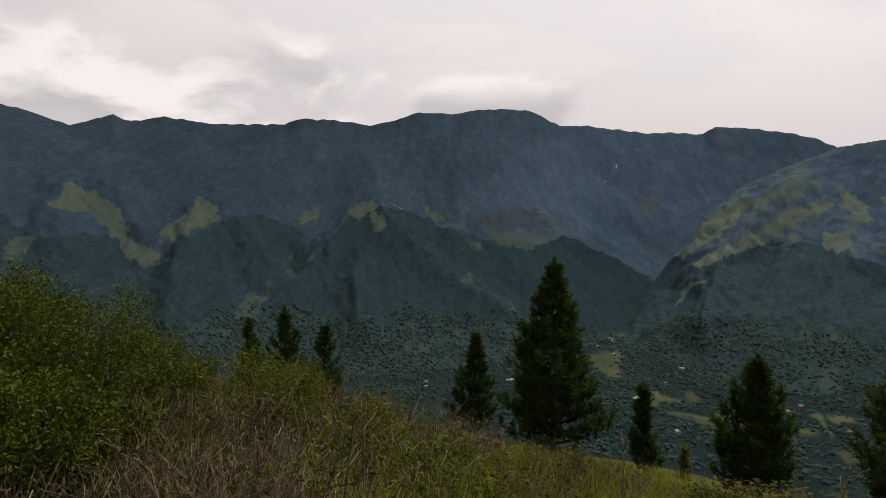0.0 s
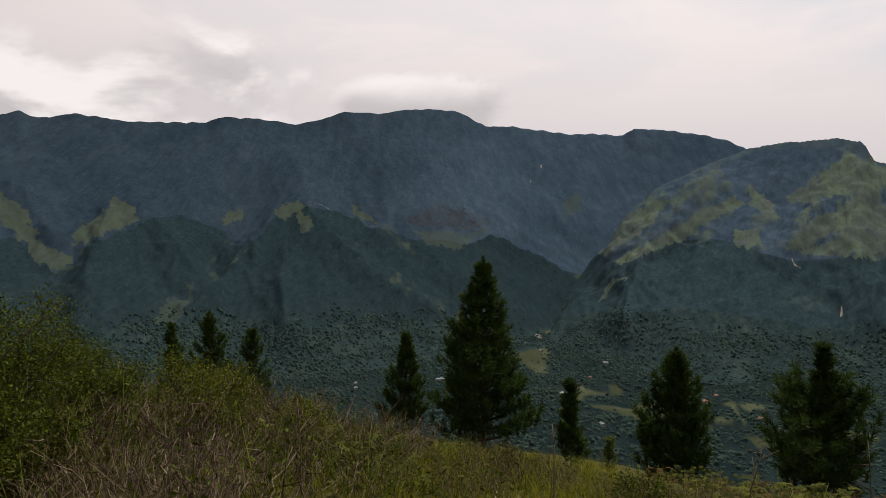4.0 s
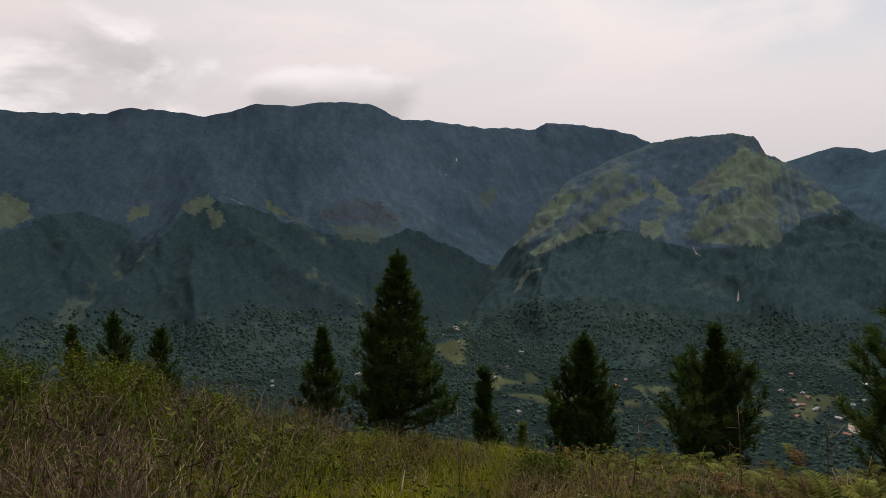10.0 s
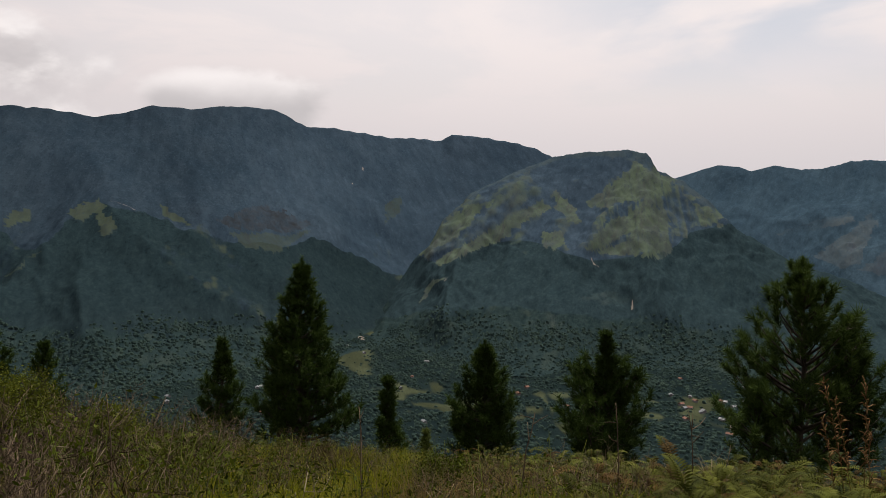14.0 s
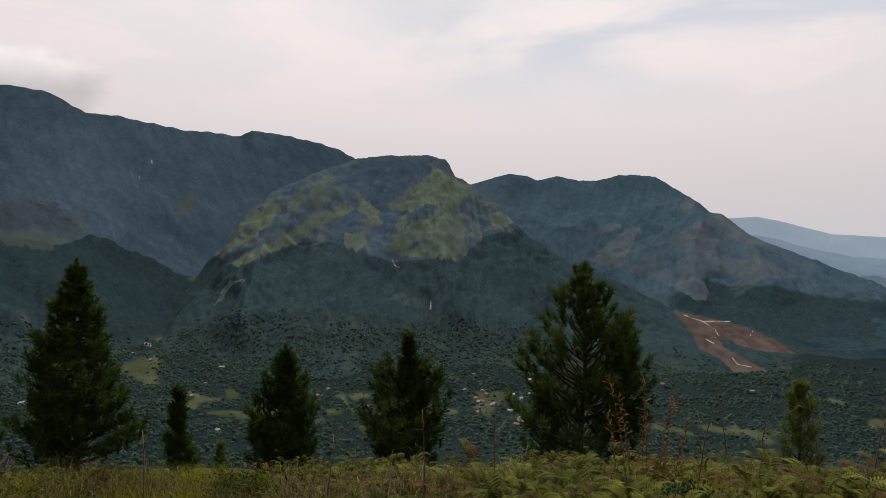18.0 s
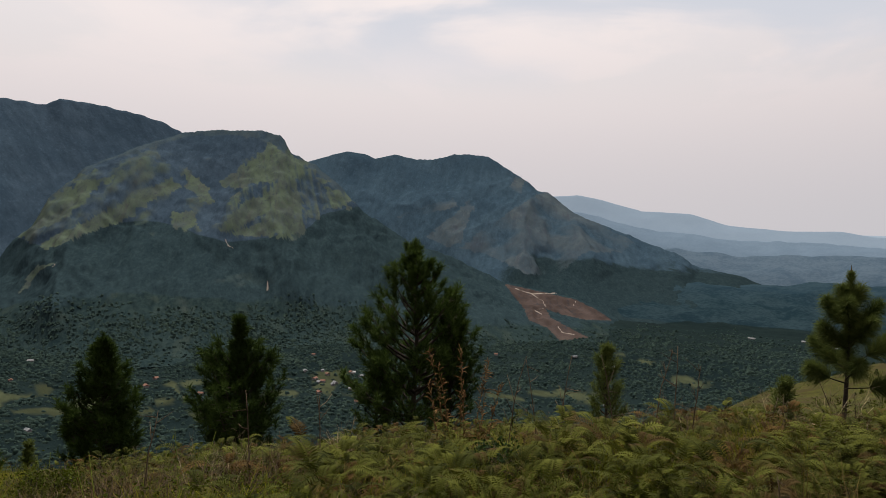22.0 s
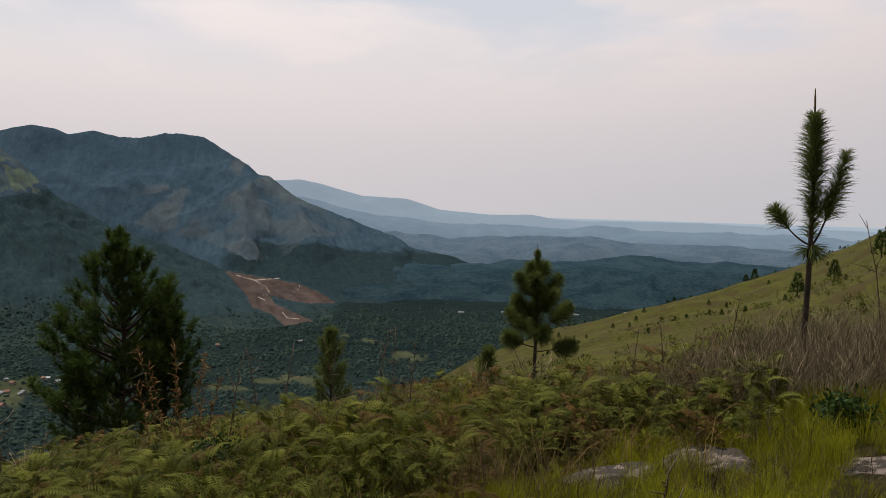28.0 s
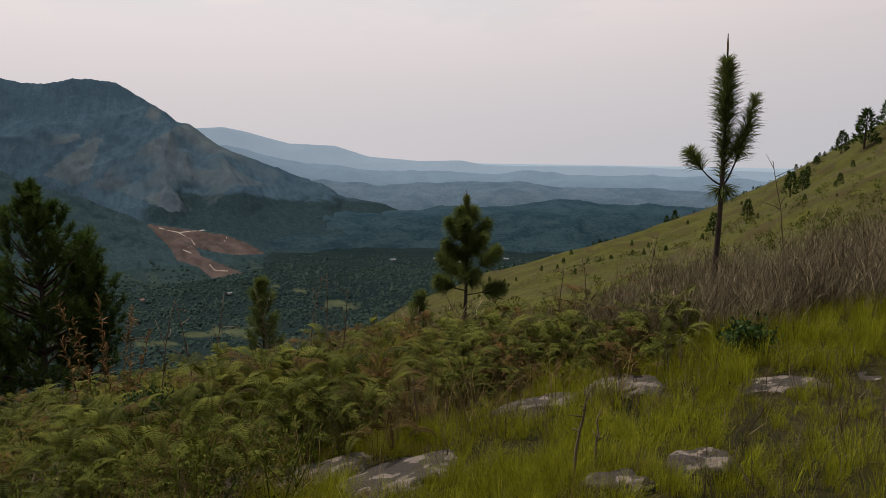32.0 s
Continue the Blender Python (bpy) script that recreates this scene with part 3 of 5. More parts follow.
GRASSY_DARK = (
    ((19.2, 0.4), (22.1, 1.8), (23.9, 2.1), (23.9, 0.9), (21.6, -0.5), (20.2, -0.8)),
    ((26.0, 0.5), (27.9, 1.4), (29.9, 0.9), (30.4, -0.2), (28.6, -0.5), (26.7, -0.0)),
    ((27.8, 4.9), (29.9, 4.6), (30.3, 3.0), (28.1, 3.7)),
    ((35.6, 3.0), (37.1, 2.7), (34.8, 1.0), (33.5, -0.2), (33.0, 0.5)),
    ((38.0, 1.8), (39.0, 1.4), (39.4, 0.3), (38.4, 0.7)),
    ((40.2, 2.7), (41.8, 1.6), (41.0, 1.4)),
    ((17.4, 0.2), (18.8, 0.3), (17.8, -0.8), (16.7, -1.0)),
)
GRASSY_SCAR = (
    ((21.1, -4.0), (20.0, -4.8), (19.3, -5.9), (18.7, -6.3), (19.3, -5.0), (20.0, -4.2)),
)
GRASSY_RIDGES = (
    ((34.7, 6.5), (28.5, 3.5), (25.3, 1.6), (23.0, -0.5), (19.7, -3.1)),
    ((29.0, 4.8), (23.9, 2.8), (16.4, -1.3)),
    ((36.8, 5.8), (37.3, 3.0), (36.9, 0.3), (36.6, -2.0)),
    ((37.3, 4.7), (41.0, 2.5), (43.0, 0.7), (48.3, -1.7)),
    ((37.3, 3.0), (33.9, 0.3), (32.4, -2.0)),
    ((23.0, -0.7), (21.6, -4.5), (20.7, -8.3)),
    ((37.0, -1.9), (38.3, -6.8)),
    ((42.7, -1.8), (45.5, -5.5)),
)
GRASSY_RAVINES = (
    ((30.8, 4.8), (31.9, 0.7), (32.4, -2.0), (33.1, -3.4), (36.0, -6.0)),
    ((27.9, -2.1), (28.6, -4.4), (27.7, -7.2)),
    ((33.9, 3.0), (32.6, 2.1)),
    ((26.7, 0.2), (24.0, -1.7)),
    ((40.7, -0.6), (41.6, -4.9)),
)
ROCKY_BARE = (
    ((58.8, 2.4), (60.8, 1.1), (63.0, -0.1), (66.0, -1.6), (65.2, -2.5), (62.2, -2.6), (60.2, -4.5), (57.9, -4.7), (54.7, -3.2), (51.7, -2.6), (54.6, -0.4), (57.2, 1.5)),
    ((46.2, -0.2), (48.5, 0.8), (51.3, 1.6), (51.8, 0.9), (48.6, 0.1)),
    ((48.9, -1.8), (51.4, 0.2), (52.7, 1.6), (53.0, 0.7), (51.9, -2.1), (51.0, -2.6)),
    ((56.3, 3.5), (57.2, 3.3), (56.8, 2.0), (55.8, 2.6)),
)
ROCKY_RIDGES = (
    ((58.8, 2.4), (57.3, -0.6), (57.0, -4.2)),
    ((58.8, 2.4), (54.6, -0.4), (51.7, -2.6)),
    ((58.8, 2.4), (65.5, -1.4), (69.2, -2.9)),
    ((51.3, 1.6), (46.7, -0.4)),
    ((52.7, 1.6), (49.1, -1.8)),
    ((56.3, 3.5), (53.6, 1.2)),
    ((60.4, -0.4), (62.7, -3.5)),
)
ROCKY_RAVINES = (
    ((52.4, -2.6), (54.5, 1.7), (55.4, 3.5)),
    ((48.1, -0.9), (49.9, 2.5), (50.3, 4.3)),
    ((59.2, -1.9), (59.7, -4.1)),
    ((43.4, 1.3), (44.7, 3.7)),
)


def covers(shape, **given):
    # open holds painted haze; the others are land covers
    base = {k: np.zeros(shape) for k in ("pasture", "field", "cleared", "pale", "planted", "lowland", "open")}
    base.update(given)
    return base


def blotch(az, el, spots):
    """Cover from rounded patches: bearing, height angle, half widths, turn in degrees."""
    best = np.zeros(az.shape)
    az, el = az + 0.8 * fbm(az * 0.6, el * 0.9, 901, 4), el + 0.45 * fbm(az * 0.7, el * 1.0, 911, 4)
    for a, e, wa, we, turn in spots:
        c, s = math.cos(radians(turn)), math.sin(radians(turn))
        dx, dy = az - a, el - e
        q = ((dx * c + dy * s) / wa) ** 2 + ((dy * c - dx * s) / we) ** 2
        best = np.maximum(best, np.clip(1.15 - 0.6 * q, 0, 1))
    return best


def path(az, el, pts, wide):
    """Cover along a line of bearings and height angles."""
    return np.clip(1.1 - 0.6 * (reach(az, el, pts) / wide) ** 2, 0, 1)


def inside(az, el, ring):
    hit = np.zeros(np.shape(az), bool)
    for (x0, y0), (x1, y1) in zip(ring, ring[1:] + ring[:1]):
        if y0 != y1:
            hit ^= ((y0 > el) != (y1 > el)) & (az < (x1 - x0) * (el - y0) / (y1 - y0) + x0)
    return hit.astype(float)


def patches(az, el, rings, wobble=0.22):
    """Cover inside any of some outlines, with a wandering edge."""
    a = az + wobble * fbm(az * 2.2, el * 2.2, 921, 4)
    e = el + 0.7 * wobble * fbm(az * 2.2, el * 2.2, 931, 4)
    return np.max([inside(a, e, ring) for ring in rings], axis=0)


def polar_mesh(name, azs, rs, heights, cover, mat, wrap=False):
    """One sheet of land over bearings and distances."""
    na, nr = len(azs), len(rs)
    a, r = np.meshgrid(np.radians(azs), rs)
    co = np.stack([r * np.sin(a), r * np.cos(a), heights], -1).reshape(-1, 3)
    i, j = np.meshgrid(np.arange(nr - 1), np.arange(na if wrap else na - 1), indexing="ij")
    k = (j + 1) % na
    quads = np.stack([i * na + j, i * na + k, (i + 1) * na + k, (i + 1) * na + j], -1).reshape(-1, 4)[:, ::-1]
    me = bpy.data.meshes.new(name)
    me.vertices.add(len(co))
    me.vertices.foreach_set("co", co.ravel())
    me.loops.add(quads.size)
    me.loops.foreach_set("vertex_index", quads.ravel())
    me.polygons.add(len(quads))
    me.polygons.foreach_set("loop_start", np.arange(0, quads.size, 4))
    me.polygons.foreach_set("use_smooth", np.ones(len(quads), bool))
    for key, v in (cover or {}).items():
        me.attributes.new(key, "FLOAT", "POINT").data.foreach_set("value", v.ravel().astype(np.float32))
    me.update(calc_edges=True)
    me.validate()
    me.materials.append(mat)
    return new(name, me)


def spread(*parts):
    """Distances by stretches (from, to, count)."""
    return np.concatenate([np.geomspace(a, b, n, endpoint=False) for a, b, n in parts])


# the hillside and the valley floor, one sheet
azs = np.concatenate([np.arange(-45, 70, 0.5), np.arange(70, 118, 0.3), np.arange(118, 315, 3.0)])
rs = np.append(spread((0.0005, 0.25, 10), (0.25, 60, 85), (60, 420, 80), (420, 1000, 36), (1000, 4950, 40)), 4950)
A, Rr = np.meshgrid(azs, rs)
ground_z = slope_height(A, Rr)
E_ = np.degrees(np.arctan2(ground_z, Rr))
gx, gy = Rr * np.sin(np.radians(A)), Rr * np.cos(np.radians(A))
patchwork = np.clip(0.42 + 0.9 * fbm(gx / 130, gy / 90, 61, 3), 0, 1) * smooth(Rr, 600, 800) * smooth(Rr, 2100, 1300)
PLOTS = ((24, -14.1, 2.4, 0.45, 0), (30.5, -13.7, 1.8, 0.35, 3), (36.5, -15.0, 2.6, 0.45, 0), (44.5, -14.9, 2.2, 0.4, 0), (38, -13.2, 1.2, 0.3, 0), (20, -13.1, 1.3, 0.35, 0), (56, -14.6, 2.2, 0.35, 0), (14, -11, 1.5, 1.2, 0), (15.5, -8.6, 1.2, 0.5, 0), (17.5, -13.4, 2.2, 0.45, -3), (21.5, -14.8, 3.2, 0.5, 0), (28.5, -14.9, 2.2, 0.4, 4), (41.3, -13.6, 2.0, 0.8, 6), (33, -16, 3, 0.4, 0), (51, -13.9, 4, 0.35, 2), (60, -14.4, 4, 0.4, 2), (70, -12.2, 2.5, 0.3, 0), (66, -11, 3, 0.2, 0))
plots = blotch(A, E_, PLOTS)
roads = 0 * A
for line in (((28.6, -14.75), (30.2, -15.0), (30.4, -15.4)), ((41.6, -14.2), (43.0, -14.6), (45.5, -15.1)), ((14.0, -9.0), (14.4, -9.8), (14.1, -10.6)), ((0.0, -13.0), (0.6, -13.2))):
    roads = np.maximum(roads, path(A, E_, line, 0.09))
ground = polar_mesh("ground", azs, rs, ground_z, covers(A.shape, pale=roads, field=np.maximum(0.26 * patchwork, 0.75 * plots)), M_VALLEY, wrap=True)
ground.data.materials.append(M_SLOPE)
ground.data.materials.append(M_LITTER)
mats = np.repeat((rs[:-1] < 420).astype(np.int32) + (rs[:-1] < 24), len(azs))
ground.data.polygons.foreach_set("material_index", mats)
tagged(ground, "grassy hillside falling to a wooded valley floor with fields", "ground", kind="structure")

def standing_out(z, kr, ka):
    """How far the land stands above its surroundings, in metres."""
    f = sum(np.roll(z, i, 0) for i in range(-kr, kr + 1)) / (2 * kr + 1)
    f = sum(np.roll(f, i, 1) for i in range(-ka, ka + 1)) / (2 * ka + 1)
    return z - f


def range_land(az, r):
    return mountain(az, r, RANGE_CREST, RANGE_AT, RANGE_FOOT, 20.0, 71, RANGE_RIDGES, RANGE_RAVINES, 30.0, 1.5, 5.0)


def grassy_land(az, r):
    z, u = mountain(az, r, GRASSY_CREST, GRASSY_AT, GRASSY_FOOT, 15.0, 171, GRASSY_RIDGES, GRASSY_RAVINES, 46.0, 1.35, 8.0)
    x, y = r * np.sin(np.radians(az)), r * np.cos(np.radians(az))
    cut = ridged(x / 170 + 0.5 * fbm(x / 120, y / 120, 81, 3), y / 230, 79, 4) - 0.6
    return z + 9.0 * cut * smooth(u, 0.45, 0.6) * smooth(u, 1.0, 0.88), u


# the long wooded range
azs = np.arange(-46, 38, 0.17)
rs = spread((950, 1300, 40), (1300, 3500, 210), (3500, 4200, 10))
A, Rr = np.meshgrid(azs, rs)
z, u = range_land(A, Rr)
E_ = np.degrees(np.arctan2(z, Rr))
grass = np.maximum(0.64 * patches(A, E_, RANGE_GRASS, 0.32), 0.52 * patches(A, E_, RANGE_GRASS_LOW))
gap = 0 * A
for line in RANGE_RAVINES:
    gap = np.maximum(gap, path(A, E_, line, 0.9) * smooth(E_, 1.6, -0.6))
grass = np.maximum(grass, gap * np.clip(0.28 + 0.3 * fbm(A * 1.7, E_ * 1.7, 45, 4), 0, 0.6))
red = 0.50 * patches(A, E_, RANGE_RED, 0.3)
pale = 0.62 * np.maximum(path(A, E_, ((14.0, 4.7), (14.1, 5.3)), 0.05), path(A, E_, ((13.1, 3.5), (13.3, 3.8)), 0.05))
pale = np.maximum(pale, 0.50 * path(A, E_, ((-5.4, 1.8), (-4.4, 1.6), (-3.0, 0.9)), 0.05))
STAND_TOP = ((-46, 2.0), (-34, 1.0), (-30, -1.5), (-26, -1.2), (-23.5, -3.8), (-21, -1.5), (-18, -0.4), (-15, 0.2), (-11.8, -0.8), (-10, -2.2), (-8, 0.0), (-5.5, 1.2), (-3, 0.8), (0, -0.2), (2, -0.8), (4, -1.2), (7.5, -1.7), (10, -0.8), (13, -2.0), (16, -3.5), (20, -4.5), (40, -6))
stand = smooth(E_ - along(A, STAND_TOP) + 0.35 * fbm(A * 0.9, E_ * 0.9, 15, 4), 0.35, -0.25) * (1 - 0.35 * gap)
low_land = smooth(E_ + 0.9 * fbm(A * 0.5, E_ * 0.8, 18, 4), -7.4, -8.6)
# open pales the woods' colour rightward in place of thicker haze
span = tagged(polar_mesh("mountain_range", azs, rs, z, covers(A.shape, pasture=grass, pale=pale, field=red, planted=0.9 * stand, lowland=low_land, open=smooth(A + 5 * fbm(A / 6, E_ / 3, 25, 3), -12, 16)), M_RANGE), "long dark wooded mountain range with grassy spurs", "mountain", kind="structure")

# the grassy mountain in front of its end
azs = np.arange(11, 67, 0.13)
rs = spread((1380, 2850, 210), (2850, 3300, 10))
A, Rr = np.meshgrid(azs, rs)
z, u = grassy_land(A, Rr)
E_ = np.degrees(np.arctan2(z, Rr))
wood_line = along(A, ((14, -1), (17, -1.5), (20.5, -2.9), (23.4, -1.0), (27, -0.9), (30, -1.7), (33, -2.5), (36, -2.1), (39, -1.5), (40.5, 0.0), (43.5, 0.6), (46, 3), (70, 5)))
gx, gy = Rr * np.sin(np.radians(A)), Rr * np.cos(np.radians(A))
streak = fbm(gx / 120 + gy / 300, gy / 260, 77, 4)
out_z = standing_out(z, 9, 14)
lawn = patches(A, E_, GRASSY_LAWN, 0.4)
dark = patches(A, E_, GRASSY_DARK, 0.4)
lean_ = 0.72 * np.tanh((36.5 - A) / 4.0)
du, dv = A * np.cos(lean_) + E_ * np.sin(lean_), E_ * np.cos(lean_) - A * np.sin(lean_)
drift = fbm(du / 2.0, dv / 0.75, 87, 4)
grass = lawn * np.clip(0.40 + 0.14 * smooth(A, 35, 38) + 0.26 * drift + 0.012 * out_z - 0.20 * dark, 0.05, 0.72)
tongues = np.maximum(patches(A, E_, GRASSY_TONGUES, 0.26), patches(A, E_, GRASSY_CAP, 0.26))
grass = np.maximum(grass, tongues * np.clip(0.74 + 0.20 * drift, 0.3, 0.95))
grass = np.maximum(grass, 0.7 * patches(A, E_, GRASSY_SCAR, 0.1))
grass = np.maximum(grass, 0.42 * smooth(out_z, 3.0, 12.0) * smooth(E_ - wood_line, 0.2, 1.0) * smooth(A, 46, 43))
grass = np.maximum(grass, 0.36 * blotch(A, E_, ((34, -5.4, 3.4, 0.5, 0), (45.5, -1.8, 0.4, 1.0, 10), (30, -7.5, 3.0, 0.5, 0))))
RED = ((55.7, -5.4), (57.6, -5.75), (61.5, -6.45), (63.3, -7.2), (64.6, -8.0), (62.4, -8.05), (60.6, -7.75), (59.2, -7.35), (59.6, -8.0), (61.4, -8.9), (62.8, -9.5), (60.4, -9.85), (59.4, -8.9), (57.8, -8.3), (57.4, -7.4))
pale = path(A, E_, ((36.3, -5.55), (36.15, -5.85), (36.25, -6.1), (36.15, -6.35)), 0.05)
for line in (((21.1, -4.1), (20.9, -4.35)), ((32.9, -2.2), (33.1, -2.7), (33.5, -2.95)), ((56.6, -5.75), (58.0, -6.15), (60.0, -6.0)), ((58.0, -6.15), (58.9, -6.7), (59.2, -7.2), (58.3, -7.5), (58.9, -7.8)), ((61.6, -6.6), (61.4, -7.0)), ((60.2, -8.7), (60.6, -9.2), (61.6, -9.3))):
    pale = np.maximum(pale, 0.68 * path(A, E_, line, 0.055))
stand = smooth(E_ - wood_line + 0.22 * streak, 0.35, -0.25)
low_land = smooth(E_ + 0.8 * streak, -6.2, -7.4) * smooth(A, 49, 45) + smooth(E_ + 0.6 * streak, -8.0, -9.5) * smooth(A, 45, 49)
# open carries the same painted haze on, so both mountains blend
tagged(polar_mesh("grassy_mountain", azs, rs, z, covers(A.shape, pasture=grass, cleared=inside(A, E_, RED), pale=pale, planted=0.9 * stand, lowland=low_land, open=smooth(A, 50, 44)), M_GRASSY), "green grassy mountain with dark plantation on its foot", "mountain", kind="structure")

# the rocky mountain behind
azs = np.arange(33.5, 84, 0.125)
rs = spread((2100, 4050, 210), (4050, 4600, 8))
A, Rr = np.meshgrid(azs, rs)
z, u = mountain(A, Rr, ROCKY_CREST, ROCKY_AT, ROCKY_FOOT, 18.0, 271, ROCKY_RIDGES, ROCKY_RAVINES, 52.0, 1.3, 5.0)
E_ = np.degrees(np.arctan2(z, Rr))
gx, gy = Rr * np.sin(np.radians(A)), Rr * np.cos(np.radians(A))
streak = fbm(gx / 140, gy / 240, 177, 4)
grass = patches(A, E_, ROCKY_BARE, 0.15) * np.clip(0.58 + 0.22 * streak + 0.006 * standing_out(z, 9, 14), 0, 1)
stand = smooth(E_ + 0.5 * streak, -2.2, -4.2) * smooth(A, 52, 58)
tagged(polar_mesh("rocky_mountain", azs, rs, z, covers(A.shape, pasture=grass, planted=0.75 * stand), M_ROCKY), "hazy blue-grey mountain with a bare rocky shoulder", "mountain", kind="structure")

# far downs and ranges, the backdrop, and a glowing strip for haze over the sea
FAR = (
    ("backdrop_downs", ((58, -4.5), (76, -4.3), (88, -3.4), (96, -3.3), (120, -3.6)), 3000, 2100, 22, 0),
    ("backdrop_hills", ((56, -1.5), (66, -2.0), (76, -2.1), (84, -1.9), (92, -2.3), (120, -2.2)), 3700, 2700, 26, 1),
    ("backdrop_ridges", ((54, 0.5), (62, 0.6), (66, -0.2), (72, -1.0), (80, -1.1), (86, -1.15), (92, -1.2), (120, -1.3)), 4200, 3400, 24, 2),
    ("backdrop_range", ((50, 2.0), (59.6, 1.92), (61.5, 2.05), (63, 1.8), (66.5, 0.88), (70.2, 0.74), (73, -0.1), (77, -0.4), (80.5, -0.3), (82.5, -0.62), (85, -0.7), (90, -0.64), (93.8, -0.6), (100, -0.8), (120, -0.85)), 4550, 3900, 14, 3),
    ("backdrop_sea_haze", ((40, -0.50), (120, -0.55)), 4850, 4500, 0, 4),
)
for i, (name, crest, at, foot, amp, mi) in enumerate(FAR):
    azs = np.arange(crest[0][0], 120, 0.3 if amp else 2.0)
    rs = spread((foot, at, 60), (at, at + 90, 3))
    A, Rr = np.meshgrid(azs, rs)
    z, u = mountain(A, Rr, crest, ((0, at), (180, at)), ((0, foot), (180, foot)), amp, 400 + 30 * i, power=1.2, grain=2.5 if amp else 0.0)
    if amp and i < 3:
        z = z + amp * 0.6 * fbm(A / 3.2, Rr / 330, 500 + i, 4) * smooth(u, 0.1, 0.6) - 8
    tagged(polar_mesh(name, azs, rs, z, None, M_FAR[mi]), "backdrop of distant hills and sea horizon with pale blue haze as glow", "hills", kind="structure")

# ---- mesh kit ----
class Kit:
    """Collects corners and triangles and makes one mesh of them."""

    def __init__(self):
        self.v, self.f, self.n = [], [], 0

    def add(self, v, f):
        self.v.append(np.asarray(v, float).reshape(-1, 3))
        self.f.append(np.asarray(f, np.int64).reshape(-1, 3) + self.n)
        self.n += len(self.v[-1])

    def arrays(self):
        return np.concatenate(self.v), np.concatenate(self.f)

    def mesh(self, name, mat, smooth_faces=False):
        v, f = self.arrays()
        me = bpy.data.meshes.new(name)
        me.vertices.add(len(v))
        me.vertices.foreach_set("co", v.ravel())
        me.loops.add(f.size)
        me.loops.foreach_set("vertex_index", f.ravel())
        me.polygons.add(len(f))
        me.polygons.foreach_set("loop_start", np.arange(0, f.size, 3))
        if smooth_faces:
            me.polygons.foreach_set("use_smooth", np.ones(len(f), bool))
        me.update(calc_edges=True)
        me.materials.append(mat)
        return me


rng = np.random.default_rng(7)


def unit(v):
    return v / (np.linalg.norm(v, axis=-1, keepdims=True) + 1e-9)


def tube(points, radii, sides=5):
    """A tapering tube along a line of points, closed at its end."""
    p = np.asarray(points, float)
    t = unit(np.gradient(p, axis=0))
    ref = np.where(np.abs(t[:, 2:3]) > 0.9, np.array([[1.0, 0, 0]]), np.array([[0, 0, 1.0]]))
    a = unit(np.cross(t, ref))
    b = np.cross(t, a)
    ang = np.linspace(0, 2 * np.pi, sides, endpoint=False)
    rad = np.asarray(radii, float)[:, None, None]
    v = p[:, None] + rad * (np.cos(ang)[None, :, None] * a[:, None] + np.sin(ang)[None, :, None] * b[:, None])
    k = len(p)
    i, j = np.meshgrid(np.arange(k - 1), np.arange(sides), indexing="ij")
    n = (j + 1) % sides
    q0, q1, q2, q3 = i * sides + j, i * sides + n, (i + 1) * sides + n, (i + 1) * sides + j
    f = np.concatenate([np.stack([q0, q1, q2], -1).reshape(-1, 3), np.stack([q0, q2, q3], -1).reshape(-1, 3)])
    cap = np.array([[(k - 1) * sides, (k - 1) * sides + m, (k - 1) * sides + m + 1] for m in range(1, sides - 1)])
    return v.reshape(-1, 3), np.concatenate([f, cap])


def scatter(kit, protos, spots):
    """Copies of small plants into one mesh. Spots: x, y, z, turn, size, lean x, lean y."""
    spots = np.asarray(spots, float)
    pick = rng.integers(0, len(protos), len(spots))
    for k, (v, f) in enumerate(protos):
        s = spots[pick == k]
        if not len(s):
            continue
        c, n = np.cos(s[:, 3])[:, None], np.sin(s[:, 3])[:, None]
        z = v[None, :, 2] * s[:, 4:5]
        x = (v[None, :, 0] * c - v[None, :, 1] * n) * s[:, 4:5] + z * s[:, 5:6] + s[:, 0:1]
        y = (v[None, :, 0] * n + v[None, :, 1] * c) * s[:, 4:5] + z * s[:, 6:7] + s[:, 1:2]
        co = np.stack([x, y, z + s[:, 2:3]], -1).reshape(-1, 3)
        ff = (f[None] + (np.arange(len(s)) * len(v))[:, None, None]).reshape(-1, 3)
        kit.add(co, ff)


def at(az, r):
    """The point of the hillside at a bearing and distance."""
    az, r = np.asarray(az, float), np.asarray(r, float)
    return np.stack([r * np.sin(np.radians(az)), r * np.cos(np.radians(az)), slope_height(az, r)], -1)


def part(name, mesh, parent, label=""):
    ob = new(name, mesh)
    ob.parent = parent
    return tagged(ob, label) if label else ob


def empty(name, place, label, category, group="", turn=0.0, size=1.0):
    ob = new(name)
    ob.empty_display_size = 0.2
    ob.matrix_basis = Matrix.Translation(Vector([float(c) for c in place])) @ Matrix.Rotation(turn, 4, "Z") @ Matrix.Scale(size, 4)
    return tagged(ob, label, category, group)


# the height that the undergrowth reaches against what lies behind, by bearing
BRUSH = ((-50, -3), (-32.8, -3.5), (-30, -4.2), (-27, -6.2), (-23.7, -8.2), (-20.4, -9.6), (-16, -11.2), (-13, -11.0), (-11, -11.7), (-8.4, -12.2), (-3.7, -13.9), (1, -15.2), (5.8, -16.3), (10.5, -16.9), (17, -17.5), (24, -18.1), (33, -18.4), (42, -17.8), (51.5, -16.7), (60.5, -15.8), (66, -14.6), (74, -13.1), (79, -12.9), (85, -12.4), (90, -11.6), (96, -9.0), (100, -6.8), (106, -5.6), (112, -3.4), (120, -1))


